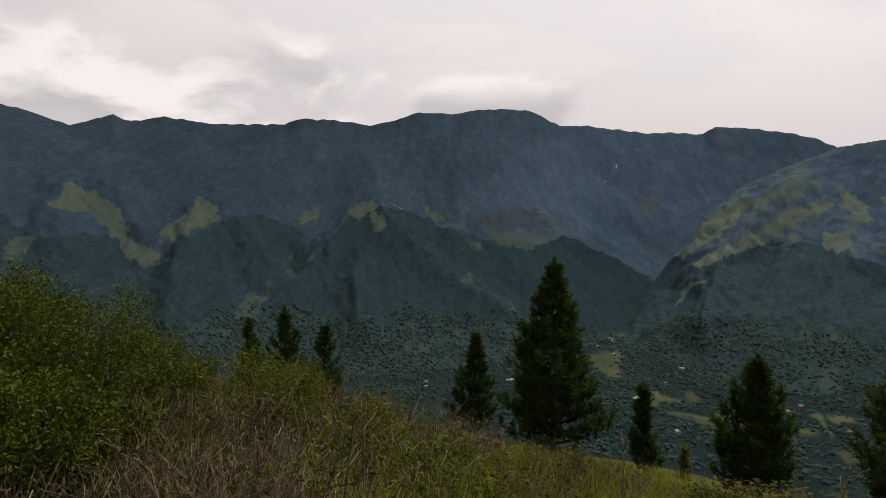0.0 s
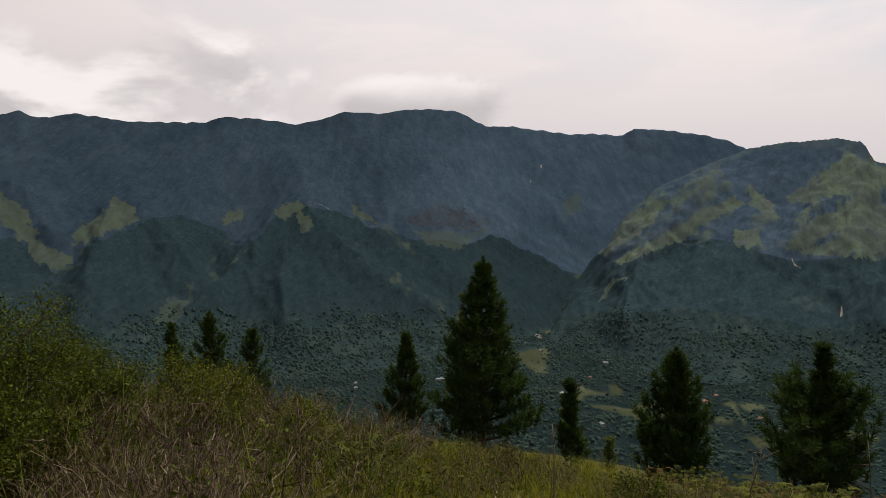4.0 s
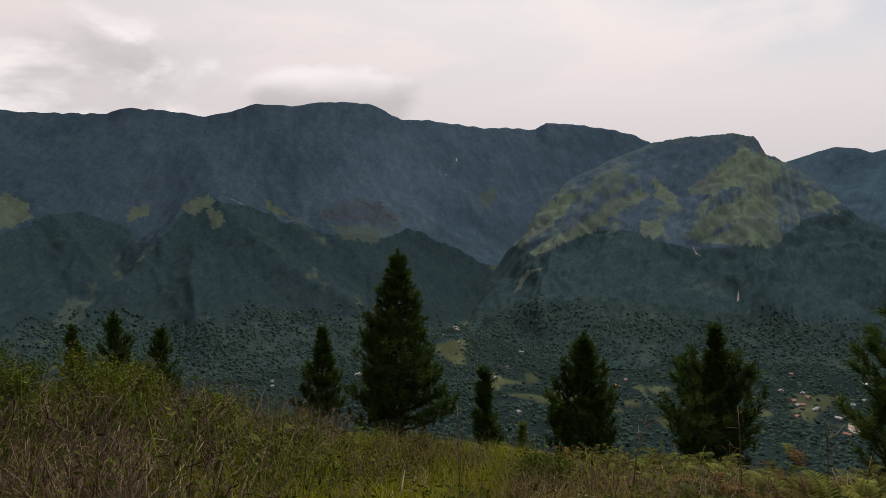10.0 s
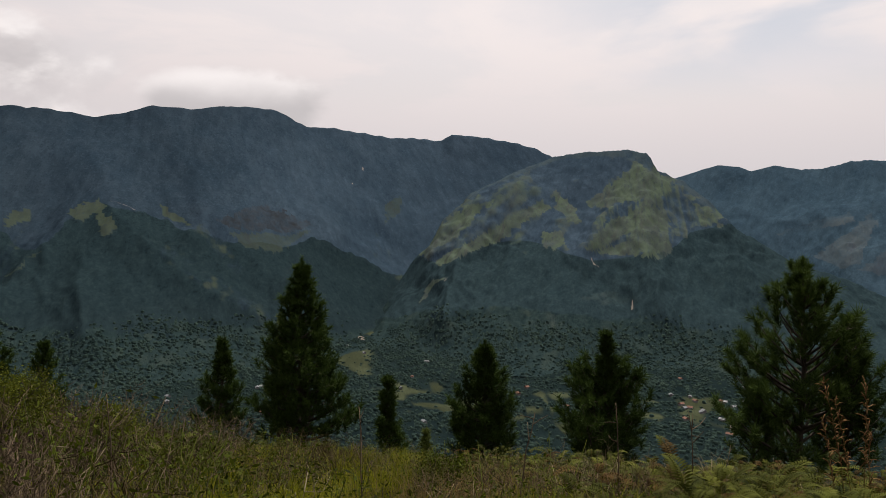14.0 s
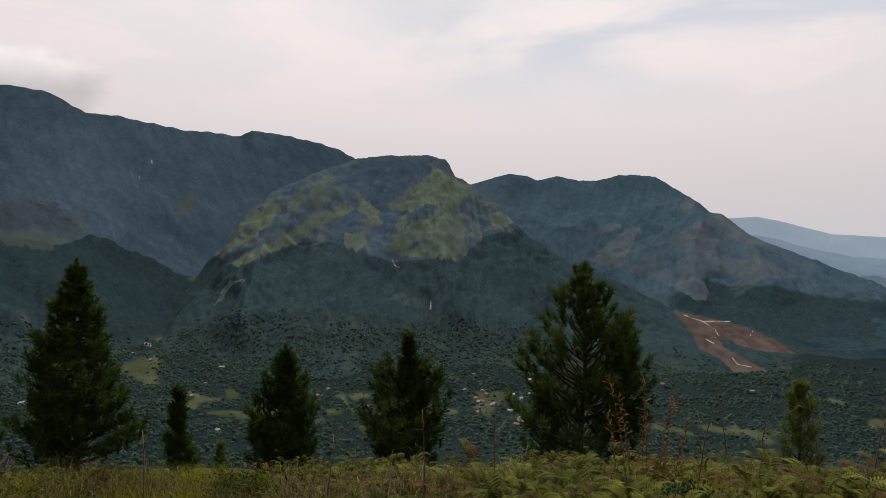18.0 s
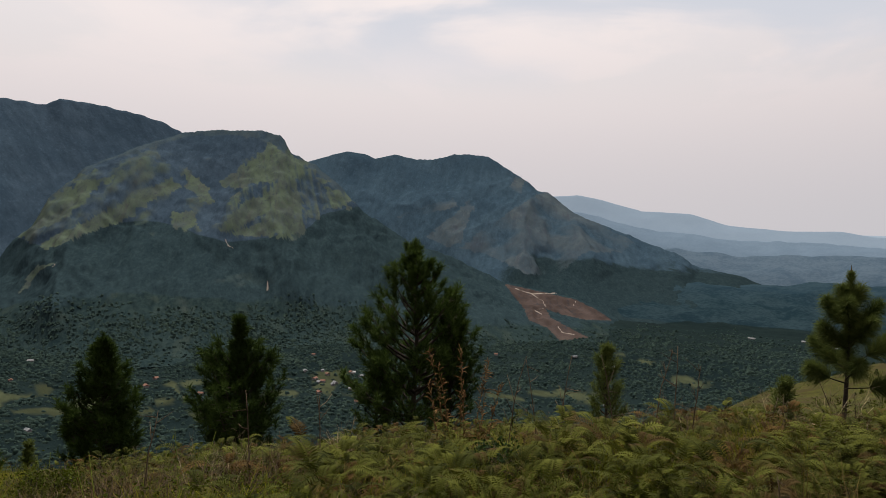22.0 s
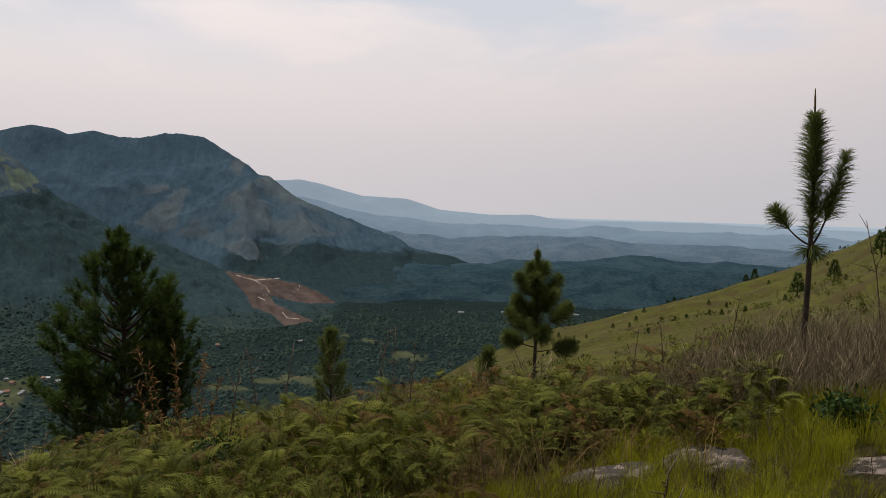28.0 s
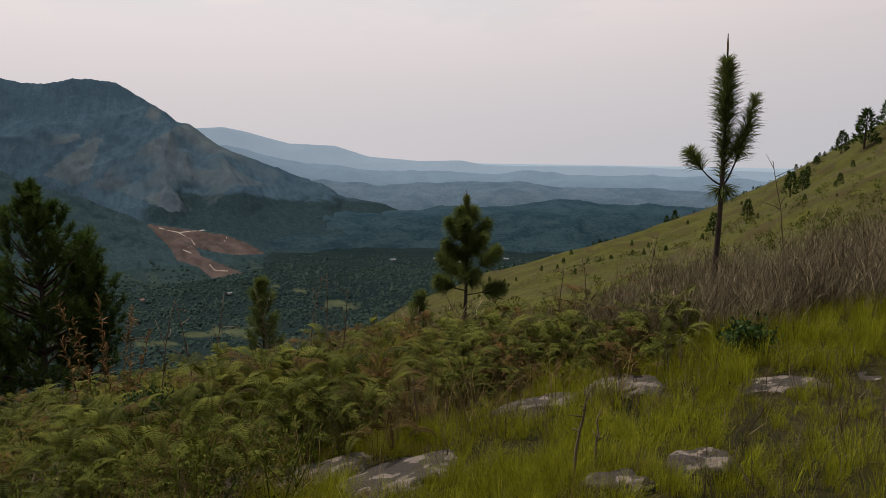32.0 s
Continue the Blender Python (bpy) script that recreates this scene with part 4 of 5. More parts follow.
def room(az, r):
    """How tall a plant may stand there."""
    return r * rise(along(az, BRUSH)) - slope_height(az, r)


# ---- pines ----
def brushes(kit, g, c, d, size, per, width):
    """Bottle brushes of needles: places, directions, sizes."""
    n = len(c)
    d = unit(d)
    a = unit(np.cross(d, np.array([0.3, 0.5, 0.81])))
    b = np.cross(d, a)
    ph, open_ = g.uniform(0, 2 * np.pi, (n, per, 1)), g.uniform(0.35, 1.25, (n, per, 1))
    back = g.uniform(-0.75, 0.55, (n, per, 1))
    size = size[:, None, None]
    start = c[:, None] + d[:, None] * back * size
    way = d[:, None] * np.cos(open_) + (a[:, None] * np.cos(ph) + b[:, None] * np.sin(ph)) * np.sin(open_)
    tip = start + way * size * g.uniform(0.55, 0.95, (n, per, 1))
    side = unit(np.cross(way, g.normal(size=(n, per, 3)))) * width * 0.5
    kit.add(np.stack([start - side, start + side, tip], 2), np.arange(n * per * 3))


def pine(name, az, r, top_el, spread_m, mat, label, seed, bare=0.05, whorls=20, ring=(5, 8), needle=0.30, width=0.028, per=52, lean=(0.0, 0.0), cone=0.85, rise_deg=20, gap=0.12, step=0.34, lead=0.0, lead_wide=0.16, inner=0.25, curl=0.35, sink=0.3, uneven=0.25):
    """A pine: trunk, limbs in whorls that turn up at their ends, and on their side shoots brushes of needles."""
    g = np.random.default_rng(seed)
    base = at(az, r)
    tall = r * rise(top_el) - base[2] + sink
    root = empty(name, base - np.array([0, 0, sink]), label, "pine tree", "pines on the hillside")
    hs = np.linspace(0, 1, 12)
    bend = np.stack([lean[0] * hs ** 1.5 * tall + 0.010 * tall * np.sin(hs * 7 + seed), lean[1] * hs ** 1.5 * tall + 0.01 * tall * np.cos(hs * 6 + seed), hs * tall], -1)
    wood, leaf, limb_kits = Kit(), Kit(), []
    wood.add(*tube(bend, 0.015 * tall * (1 - hs) ** 0.8 + 0.008, 8))
    cs, ds, ss = [], [], []
    body = 1.0 - lead
    ways = g.uniform(0, 6.28)
    for k in range(whorls):
        h = bare + (1 - bare) * ((k + g.uniform(0.2, 0.8)) / whorls) ** 0.95
        if h > 0.975:
            continue
        c0 = np.array([np.interp(h, hs, bend[:, i]) for i in range(3)])
        if h < body:
            v = (h - bare) / (body - bare)
            prof = max(lead_wide if lead else 0.04, (1 - v) ** cone) * (0.72 + 0.28 * min(1.0, v / 0.14))
        else:
            prof = lead_wide * (1 - (h - body) / lead) ** 0.5
        n = int(g.integers(*ring))
        for q in range(n):
            if g.random() < gap:
                continue
            ang = 2 * np.pi * (q + g.uniform(-0.35, 0.35)) / n + k * 1.9
            el0 = radians(rise_deg * (0.5 + 0.9 * h) + g.uniform(-10, 10))
            ln = spread_m * prof * g.uniform(0.72, 1.12) * (1 + uneven * math.sin(ang * 2 + ways + h * 5) * 0.6)
            ln = max(ln, 0.5 * needle)
            o = np.array([np.cos(ang), np.sin(ang), 0.0])
            sd = np.array([-np.sin(ang), np.cos(ang), 0.0])
            s = np.linspace(0, 1, 6)[:, None]
            pts = c0 + o * ln * s * np.cos(el0) + np.array([0, 0, 1.0]) * ln * (s * np.sin(el0) + curl * s ** 2.2)
            pts[:, 2] = np.minimum(pts[:, 2], tall - 0.1)
            limbs = Kit()
            limb_kits.append(limbs)
            limbs.add(*tube(pts, np.linspace(0.012 * tall * (0.35 + 0.5 * prof), 0.008, 6), 4))
            m = max(2, int(ln * (1 - inner) / step * 1.7))
            for w_ in range(m + 1):
                f = 1.0 if w_ == m else inner + (1 - inner) * (w_ + g.uniform(0.1, 0.9)) / m
                p0 = np.array([np.interp(f, s[:, 0], pts[:, i]) for i in range(3)])
                if w_ == m:
                    way = o * 0.7 + np.array([0, 0, 0.75]) + g.normal(size=3) * 0.15
                else:
                    turn = (1 if w_ % 2 else -1) * g.uniform(0.3, 1.0)
                    off = (sd * turn + o * 0.45 + np.array([0, 0, g.uniform(0.05, 0.55)])) * min(0.34 * ln * (1.15 - 0.5 * f), 2.3 * needle) * g.uniform(0.6, 1.1)
                    limbs.add(*tube(np.stack([p0, p0 + off * 0.6, p0 + off]), [0.014, 0.010, 0.006], 3))
                    p0 = p0 + off
                    way = unit(off) * 0.5 + np.array([0, 0, 0.9]) + g.normal(size=3) * 0.2
                cs.append(p0)
                ds.append(way)
                ss.append(needle * g.uniform(0.8, 1.3) * (0.62 + 0.38 * min(1.0, ln / spread_m * 2)))
    for k in range(5):
        cs.append(bend[-1] - np.array([0, 0, 0.5 * needle * k]))
        ds.append(np.array([0.06 * g.normal(), 0.06 * g.normal(), 1.0]))
        ss.append(needle * (0.6 + 0.08 * k))
    brushes(leaf, g, np.array(cs), np.array(ds), np.array(ss), per, width)
    part("trunk", wood.mesh(name + "_trunk", M_BARK, True), root)
    for limbs in limb_kits:
        part("limb", limbs.mesh("pine_limb", M_BARK, True), root)
    part("crown", leaf.mesh(name + "_crown", mat), root)
    return root


DARK = "tall dark green pine with dense tufted crown on the slope"
SMALL = "small dark pine far down the slope"
pine("pine_tree", 9.4, 38, -2.75, 3.4, M_NEEDLE, "tallest pine, broad dark conical crown, on the slope", 1, 0.03, 27, (6, 9), 0.46, 0.044, 60, (-0.015, 0.0), 0.95, 14, 0.10, 0.46, curl=0.28)
pine("pine_tree", 7.5, 39, -7.2, 0.75, M_NEEDLE_Y, "slender pale green pine close beside the tallest pine", 2, 0.06, 16, (3, 5), 0.30, 0.032, 30, (0.0, 0.0), 0.6, 35, 0.2)
pine("pine_tree", 2.9, 50, -9.1, 1.85, M_NEEDLE, DARK, 3, 0.12, 18, (5, 7), 0.48, 0.052, 52, (0.02, 0.0), 0.82, 20, 0.12, 0.50)
pine("pine_tree", -15.4, 75, -7.9, 1.75, M_NEEDLE, SMALL, 4, 0.05, 16, (5, 8), 0.52, 0.075, 38, cone=0.7, step=0.5)
pine("pine_tree", -12.6, 75, -7.05, 2.6, M_NEEDLE, SMALL, 5, 0.05, 19, (5, 8), 0.55, 0.075, 38, cone=0.72, rise_deg=32, step=0.5, gap=0.2, uneven=0.5)
pine("pine_tree", -9.4, 75, -8.65, 2.5, M_NEEDLE, SMALL, 6, 0.05, 16, (5, 8), 0.55, 0.075, 38, cone=0.68, rise_deg=30, step=0.5, gap=0.2, uneven=0.5)
pine("pine_tree", 16.7, 36, -12.5, 1.15, M_NEEDLE, "thin young dark pine on the slope", 7, 0.08, 15, (4, 7), 0.37, 0.040, 46, (-0.05, 0.0), 0.95, 26, 0.15, 0.32, 0.25, 0.32, uneven=0.7)
pine("pine_tree", 19.7, 37, -16.6, 0.5, M_NEEDLE_Y, "tiny young pine on the slope", 8, 0.1, 9, (3, 5), 0.26, 0.032, 26)
pine("pine_tree", 24.6, 34, -9.5, 2.05, M_NEEDLE, DARK, 9, 0.03, 22, (6, 8), 0.41, 0.040, 58, (0.0, 0.0), 0.80, 22, 0.10, 0.42)
pine("pine_tree", 34.6, 30, -8.4, 2.35, M_NEEDLE, "dark pine with a tall leader and broad crown", 10, 0.04, 24, (6, 8), 0.39, 0.034, 62, (0.0, 0.0), 0.66, 30, 0.14, 0.41, 0.20, 0.13, 0.25, 0.5, uneven=0.4)
pine("pine_tree", 49.2, 25, -2.15, 2.55, M_NEEDLE_O, "bushy open-crowned dark green pine behind the ferns", 11, 0.03, 26, (5, 8), 0.36, 0.026, 90, (-0.02, 0.0), 0.80, 28, 0.27, 0.36, inner=0.38, curl=0.38, uneven=0.6)
pine("pine_tree", 52.0, 26, -6.0, 1.35, M_NEEDLE, "narrow pine pressed against a bushy pine", 12, 0.05, 20, (5, 7), 0.30, 0.022, 70, (0.0, 0.0), 0.6, 32, 0.12, 0.36, inner=0.3, curl=0.4)
pine("pine_tree", 46.1, 24.5, -11.3, 0.85, M_NEEDLE_O, "low side pine at the foot of a bushy pine", 16, 0.08, 11, (4, 6), 0.30, 0.024, 52, (-0.05, 0.0), 0.5, 38, inner=0.35, curl=0.5)
pine("pine_tree", 65.0, 26, -10.05, 0.85, M_NEEDLE_Y, "small light green pine above the ferns", 13, 0.12, 12, (4, 6), 0.30, 0.022, 46, (0.0, 0.0), 0.6, 40, inner=0.35, curl=0.45)
pine("pine_tree", 78.3, 20, -11.2, 0.5, M_NEEDLE_Y, "tiny pine among brown shrubs", 15, 0.2, 7, (3, 5), 0.26, 0.018, 34)

# ---- the young pines with plumed crowns ----
def plumed_pine(name, az, r, top_el, label, limbs, leader, stem_r, long_, wob, seed):
    """A young pine: limbs (height, turn, reach, lift, share bare, needles), each a brush of long needles."""
    base = at(az, r)
    tall = r * rise(top_el) - base[2]
    root = empty(name, base, label, "pine tree", "pines on the hillside")
    right = np.array([np.cos(radians(az)), -np.sin(radians(az)), 0.0])
    away = np.array([np.sin(radians(az)), np.cos(radians(az)), 0.0])
    g = np.random.default_rng(seed)
    hs = np.linspace(0, 1, 14)
    stem = right * (wob * (np.sin(hs * 2.6) * 1.5 - hs))[:, None] + np.array([0, 0, 1.0]) * (hs * tall)[:, None]
    wood, leaf = Kit(), Kit()
    wood.add(*tube(stem, stem_r * (1 - hs) ** 0.7 + 0.007, 8))

    def plume(pts, ln_, count, flat):
        pts = np.asarray(pts, float)
        t = g.uniform(0, 1, count) ** 0.8
        seg = np.linspace(0, 1, len(pts))
        c = np.stack([np.interp(t, seg, pts[:, i]) for i in range(3)], -1)
        d = unit(pts[-1] - pts[0])
        a = unit(np.cross(d, [0.31, 0.2, 0.93]) if abs(d[2]) < 0.9 else np.cross(d, [1.0, 0, 0]))
        b = np.cross(d, a)
        ph = g.uniform(0, 2 * np.pi, count)
        op = g.uniform(0.35, 1.15, count) * flat
        way = unit(d * np.cos(op)[:, None] + (a * np.cos(ph)[:, None] + b * np.sin(ph)[:, None]) * np.sin(op)[:, None])
        ln = ln_ * g.uniform(0.7, 1.1, count) * (1 - 0.5 * t ** 3)
        mid = c + way * (ln * 0.55)[:, None]
        tip = c + way * ln[:, None] + np.array([0, 0, -0.12]) * ln[:, None]
        side = unit(np.cross(way, g.normal(size=(count, 3)))) * 0.005
        v = np.stack([c - side, c + side, mid + side * 0.8, mid - side * 0.8, tip], 1)
        k = np.arange(count)[:, None, None] * 5
        leaf.add(v, (k + np.array([[0, 1, 2], [0, 2, 3], [3, 2, 4]])).reshape(-1, 3))

    def pos(h):
        return np.array([np.interp(h, hs, stem[:, i]) for i in range(3)])

    for h0, h1, ln_, count, flat in leader:
        plume([pos(h) for h in np.linspace(h0, h1, 4)], ln_, count, flat)
    for h, turn, reach, lift, bare, count in limbs:
        s = np.linspace(0, 1, 8)[:, None]
        o = right * math.cos(radians(turn)) + away * math.sin(radians(turn))
        pts = pos(h) + o * reach * s + np.array([0, 0, 1.0]) * (lift * (0.35 * s + 0.65 * s ** 2))
        wood.add(*tube(pts, np.linspace(stem_r * 0.42, 0.005, 8), 5))
        plume(pts[int(7 * bare):], long_, count, 1.15)
    bud = Kit()
    bud.add(*tube(np.stack([pos(0.94), pos(0.97), pos(1.0)]), [0.016, 0.014, 0.005], 6))
    part("trunk", wood.mesh(name + "_trunk", M_BARK, True), root)
    part("crown", leaf.mesh(name + "_needles", M_NEEDLE_Y), root)
    part("shoot", bud.mesh(name + "_shoot", M_STRAW, True), root, "pale upright leading shoot")


plumed_pine("young_pine", 102.45, 12.5, 9.45, "lanky young pine, bare lower trunk, brush-like needle plumes",
            ((0.485, 182, 0.54, 0.58, 0.62, 420), (0.48, 8, 0.42, 1.48, 0.52, 760), (0.56, 12, 0.24, 0.5, 0.4, 200), (0.49, 0, 0.10, -0.18, 0.0, 150), (0.48, 180, 0.08, -0.12, 0.0, 90)),
            ((0.50, 0.64, 0.25, 480, 1.3), (0.58, 0.78, 0.32, 800, 1.2), (0.68, 0.91, 0.40, 1500, 1.05)), 0.048, 0.34, 0.05, 5)
plumed_pine("young_pine", 82.2, 19, -2.55, "young pine with open tufted crown on a thin trunk",
            tuple((a, b, c * 0.9, d + 0.12, e - 0.12, 2 * f) for a, b, c, d, e, f in ((0.30, 200, 0.92, 0.22, 0.55, 840), (0.27, 10, 1.16, 0.10, 0.66, 840), (0.32, 100, 0.98, 0.3, 0.55, 640), (0.34, 290, 0.85, 0.35, 0.5, 640), (0.38, 150, 0.95, 0.5, 0.5, 840), (0.42, 25, 1.05, 0.55, 0.55, 840),
             (0.50, 200, 0.67, 0.45, 0.4, 760), (0.52, 80, 0.67, 0.5, 0.4, 600), (0.54, 320, 0.67, 0.5, 0.4, 680), (0.62, 5, 0.63, 0.55, 0.4, 720), (0.64, 180, 0.56, 0.5, 0.4, 720), (0.66, 260, 0.49, 0.45, 0.4, 520), (0.74, 40, 0.27, 0.4, 0.3, 440), (0.74, 215, 0.27, 0.4, 0.3, 440))),
            ((0.35, 0.80, 0.40, 1900, 1.2), (0.78, 0.95, 0.30, 700, 0.9)), 0.05, 0.46, 0.03, 14)


# ---- undergrowth ----
def fern_plant(g, fronds, pairs=10):
    """A clump of bracken: bare stipes, then feathery triangular blades that arch over; each frond hangs together."""
    k = Kit()
    for fr in range(int(g.integers(*fronds))):
        ang = g.uniform(0, 2 * np.pi)
        out_ = np.array([np.cos(ang), np.sin(ang), 0])
        side = np.array([-np.sin(ang), np.cos(ang), 0])
        blade, lift = g.uniform(0.30, 0.52), g.uniform(0.20, 0.95)
        start = out_ * g.uniform(0.05, 0.36) + np.array([0, 0, lift])
        s = np.linspace(0, 1, pairs + 1)
        bend = radians(g.uniform(40, 80)) - radians(g.uniform(90, 150)) * s
        stepv = out_[None] * np.cos(bend)[:, None] + np.array([0, 0, 1.0])[None] * np.sin(bend)[:, None]
        p = start + np.cumsum(stepv, 0) * blade / pairs
        tilt = g.uniform(-0.5, 0.5)
        v, f = [out_ * 0.05 - side * 0.004, out_ * 0.05 + side * 0.004], []
        v += list(p)
        f.append([0, 1, 2])
        for i in range(pairs):
            t = i / pairs
            d = stepv[i]
            flat = unit(np.cross(d, side))
            pl = blade * 0.36 * (1 - t) ** 0.85 * min(1.0, 0.55 + 2.2 * t) + 0.012
            wd = blade / pairs * 0.40
            for sg in (-1, 1):
                way = unit(side * sg + d * 0.45 + flat * (0.18 + tilt * sg * 0.5))
                m_ = p[i] + way * pl * 0.45
                j = len(v)
                v += [m_ - d * wd, m_ + d * wd, p[i] + way * pl + np.array([0, 0, -0.16 * pl])]
                f += [[2 + i, j, j + 1], [j, j + 2, j + 1]]
            f.append([2 + i, 3 + i, len(v) - 2])
        k.add(np.array(v), np.array(f))
    return k.arrays()


def twig_plant(g, stems=4, split=3, tall=1.0, up=1.0, thick=0.012, levels=2, bent=0.55):
    """A bare, finely branched shrub."""
    k = Kit()

    def grow(p, d, ln, rad, level):
        b = p + d * ln * 0.5 + g.normal(size=3) * ln * 0.13
        e = p + d * ln + g.normal(size=3) * ln * 0.17
        if level > 1:
            k.add(*tube(np.stack([p, b, e]), [rad, rad * 0.75, rad * 0.5], 3))
        else:
            w_ = unit(np.cross(d, g.normal(size=3))) * max(rad * 1.2, 0.0019)
            k.add(np.stack([p - w_, p + w_, b + w_ * 0.7, b - w_ * 0.7, e]), [[0, 1, 2], [0, 2, 3], [3, 2, 4]])
        if level:
            for _ in range(split + int(g.integers(0, 2))):
                t = g.uniform(0.3, 1.0)
                q = p + (b - p) * t * 2 if t < 0.5 else b + (e - b) * (2 * t - 1)
                nd = unit(d + g.normal(size=3) * bent + np.array([0, 0, 0.25 * up]))
                grow(q, nd, ln * g.uniform(0.42, 0.72), rad * 0.55, level - 1)

    for _ in range(stems):
        a = g.uniform(0, 2 * np.pi)
        d = unit(np.array([np.cos(a) * 0.4, np.sin(a) * 0.4, 1.0 * up]))
        grow(np.array([np.cos(a), np.sin(a), 0]) * 0.08, d, tall * g.uniform(0.4, 0.6), thick, levels)
    v, f = k.arrays()
    return v / v[:, 2].max(), f


def grass_tuft(g, blades=40, wide=0.0045, arch=0.7):
    k = Kit()
    a = g.uniform(0, 2 * np.pi, blades)
    o = np.stack([np.cos(a), np.sin(a), 0 * a], -1)
    ln = g.uniform(0.5, 1.0, blades)[:, None]
    lean = g.uniform(0.05, arch, blades)[:, None]
    root = o * g.uniform(0, 0.30, blades)[:, None]
    zz = np.array([0, 0, 1.0])
    mid = root + o * ln * lean * 0.35 + zz * ln * 0.6
    tip = root + o * ln * lean * 1.1 + zz * ln * (1 - 0.35 * lean)
    sd = np.stack([-np.sin(a), np.cos(a), 0 * a], -1) * wide
    v = np.stack([root - sd, root + sd, mid + sd * 0.8, mid - sd * 0.8, tip], 1)
    j = np.arange(blades)[:, None, None] * 5
    k.add(v, (j + np.array([[0, 1, 2], [0, 2, 3], [3, 2, 4]])).reshape(-1, 3))
    return k.arrays()


def herb(g, leaves=90, size=0.028):
    """A low leafy weed."""
    k = Kit()
    p = g.normal(size=(leaves, 3)) * np.array([0.22, 0.22, 0.0]) + np.array([0, 0, 1.0]) * g.uniform(0.15, 1.0, leaves)[:, None]
    p[:, :2] *= (0.5 + 0.8 * p[:, 2:3])
    d = unit(g.normal(size=(leaves, 3)) + np.array([0, 0, 0.35]))
    s = unit(np.cross(d, g.normal(size=(leaves, 3))))
    v = np.stack([p, p + d * size + s * size * 0.4, p + d * size * 2.2, p + d * size - s * size * 0.4], 1)
    j = np.arange(leaves)[:, None, None] * 4
    k.add(v, (j + np.array([[0, 1, 2], [0, 2, 3]])).reshape(-1, 3))
    for _ in range(3):
        e = g.normal(size=3) * np.array([0.25, 0.25, 0]) + np.array([0, 0, 0.9])
        k.add(*tube(np.stack([np.zeros(3), e * 0.5, e]), [0.008, 0.006, 0.003], 3))
    return k.arrays()


SLABS = ((90.0, 7.0, 0.62), (96.8, 7.3, 0.66), (99, 6.9, 0.35), (109.5, 6.75, 0.55), (114.6, 6.9, 0.45), (105.5, 4.5, 0.36), (99.4, 4.1, 0.3), (72.5, 5.75, 0.75), (79, 5.15, 0.65), (66, 6.2, 0.5), (106.1, 8.0, 0.5))


def sow(count, az, r, size, fit=1.0, dens=None, lean=0.12, over=0.0, hump=0.0):
    """Random spots for plants of a size range, kept below the brush line."""
    a = rng.uniform(az[0], az[1], count)
    d = np.sqrt(rng.uniform(r[0] ** 2, r[1] ** 2, count))
    keep = np.ones(count, bool)
    p = at(a, d)
    if dens is not None:
        keep &= rng.random(count) < dens(a, d, p)
    for ra, rr, rad in SLABS:
        q = np.array([rr * math.sin(radians(ra)), rr * math.cos(radians(ra))])
        near_slab = np.hypot(p[:, 0] - q[0], p[:, 1] - q[1])
        keep &= rng.random(count) < smooth(near_slab, rad * 0.35, rad * 0.85)
    cap = np.maximum(room(a, d), 0.0) + over
    s = np.minimum(rng.uniform(size[0], size[1], count), cap * fit * rng.uniform(0.62, 1.08, count))
    s = s * (1 - hump * smooth(fbm(p[:, 0] / 1.7, p[:, 1] / 1.7, 161, 3), 0.35, -0.45))
    keep &= s > 0.3 * size[0]
    m = np.stack([p[:, 0], p[:, 1], p[:, 2] - 0.03, rng.uniform(0, 6.28, count), s, rng.normal(0, lean, count), rng.normal(0, lean, count)], 1)
    return m[keep]


def clumps(scale, lo, hi, seed):
    return lambda a, d, p: smooth(fbm(p[:, 0] / scale, p[:, 1] / scale, seed, 3), lo, hi)


g = np.random.default_rng(11)
ferns_fine = [fern_plant(g, (13, 18), 17) for _ in range(7)]
ferns_far = [fern_plant(g, (12, 17), 12) for _ in range(7)]
twigs = [twig_plant(g, 6, 2, thick=0.0065, levels=3, bent=0.66) for _ in range(8)]
stiff = [twig_plant(g, 7, 3, 1.0, 2.4, 0.0045, 2, 0.42) for _ in range(6)]
stems = [twig_plant(g, 3, 2, 1.0, 2.6, 0.005, 1, 0.35) for _ in range(6)]
tufts = [grass_tuft(g, 60, 0.0038) for _ in range(6)]
wisps = [grass_tuft(g, 12, 0.004, 1.1) for _ in range(5)]
herbs = [herb(g) for _ in range(5)]


def stuff(name, mat, label, category, *sets):
    kit = Kit()
    for protos, spots in sets:
        if len(spots):
            scatter(kit, protos, spots)
    return tagged(new(name, kit.mesh(name, mat)), label, category, kind="stuff")


edge = lambda lo, hi: (lambda a, d, p: smooth(a, lo, hi))
stuff("bracken_ferns", M_FERN, "green arching bracken ferns turning brown in places", "ferns",
      (ferns_fine, sow(430, (30, 100), (5.0, 10), (0.45, 1.0), 1.05, hump=0.8, dens=lambda a, d, p: smooth(a, 28, 46) * smooth(fbm(p[:, 0] / 1.7, p[:, 1] / 1.7, 161, 3), -0.35, 0.25) * smooth(d, 4.8 + 3.0 * smooth(a, 70, 92), 6.5 + 3.0 * smooth(a, 70, 92)))),
      (ferns_far, sow(680, (24, 99), (9, 22), (0.5, 1.1), 1.15, hump=0.7, dens=lambda a, d, p: smooth(a, 12, 36) * smooth(fbm(p[:, 0] / 1.7, p[:, 1] / 1.7, 161, 3), -0.6, -0.1))),
      (ferns_far, sow(190, (80, 101), (7.8, 12), (0.35, 0.75), 1.0)),
      (ferns_far, sow(260, (-25, 30), (9, 26), (0.5, 0.8), 0.9, clumps(4.0, 0.0, 0.6, 81))))
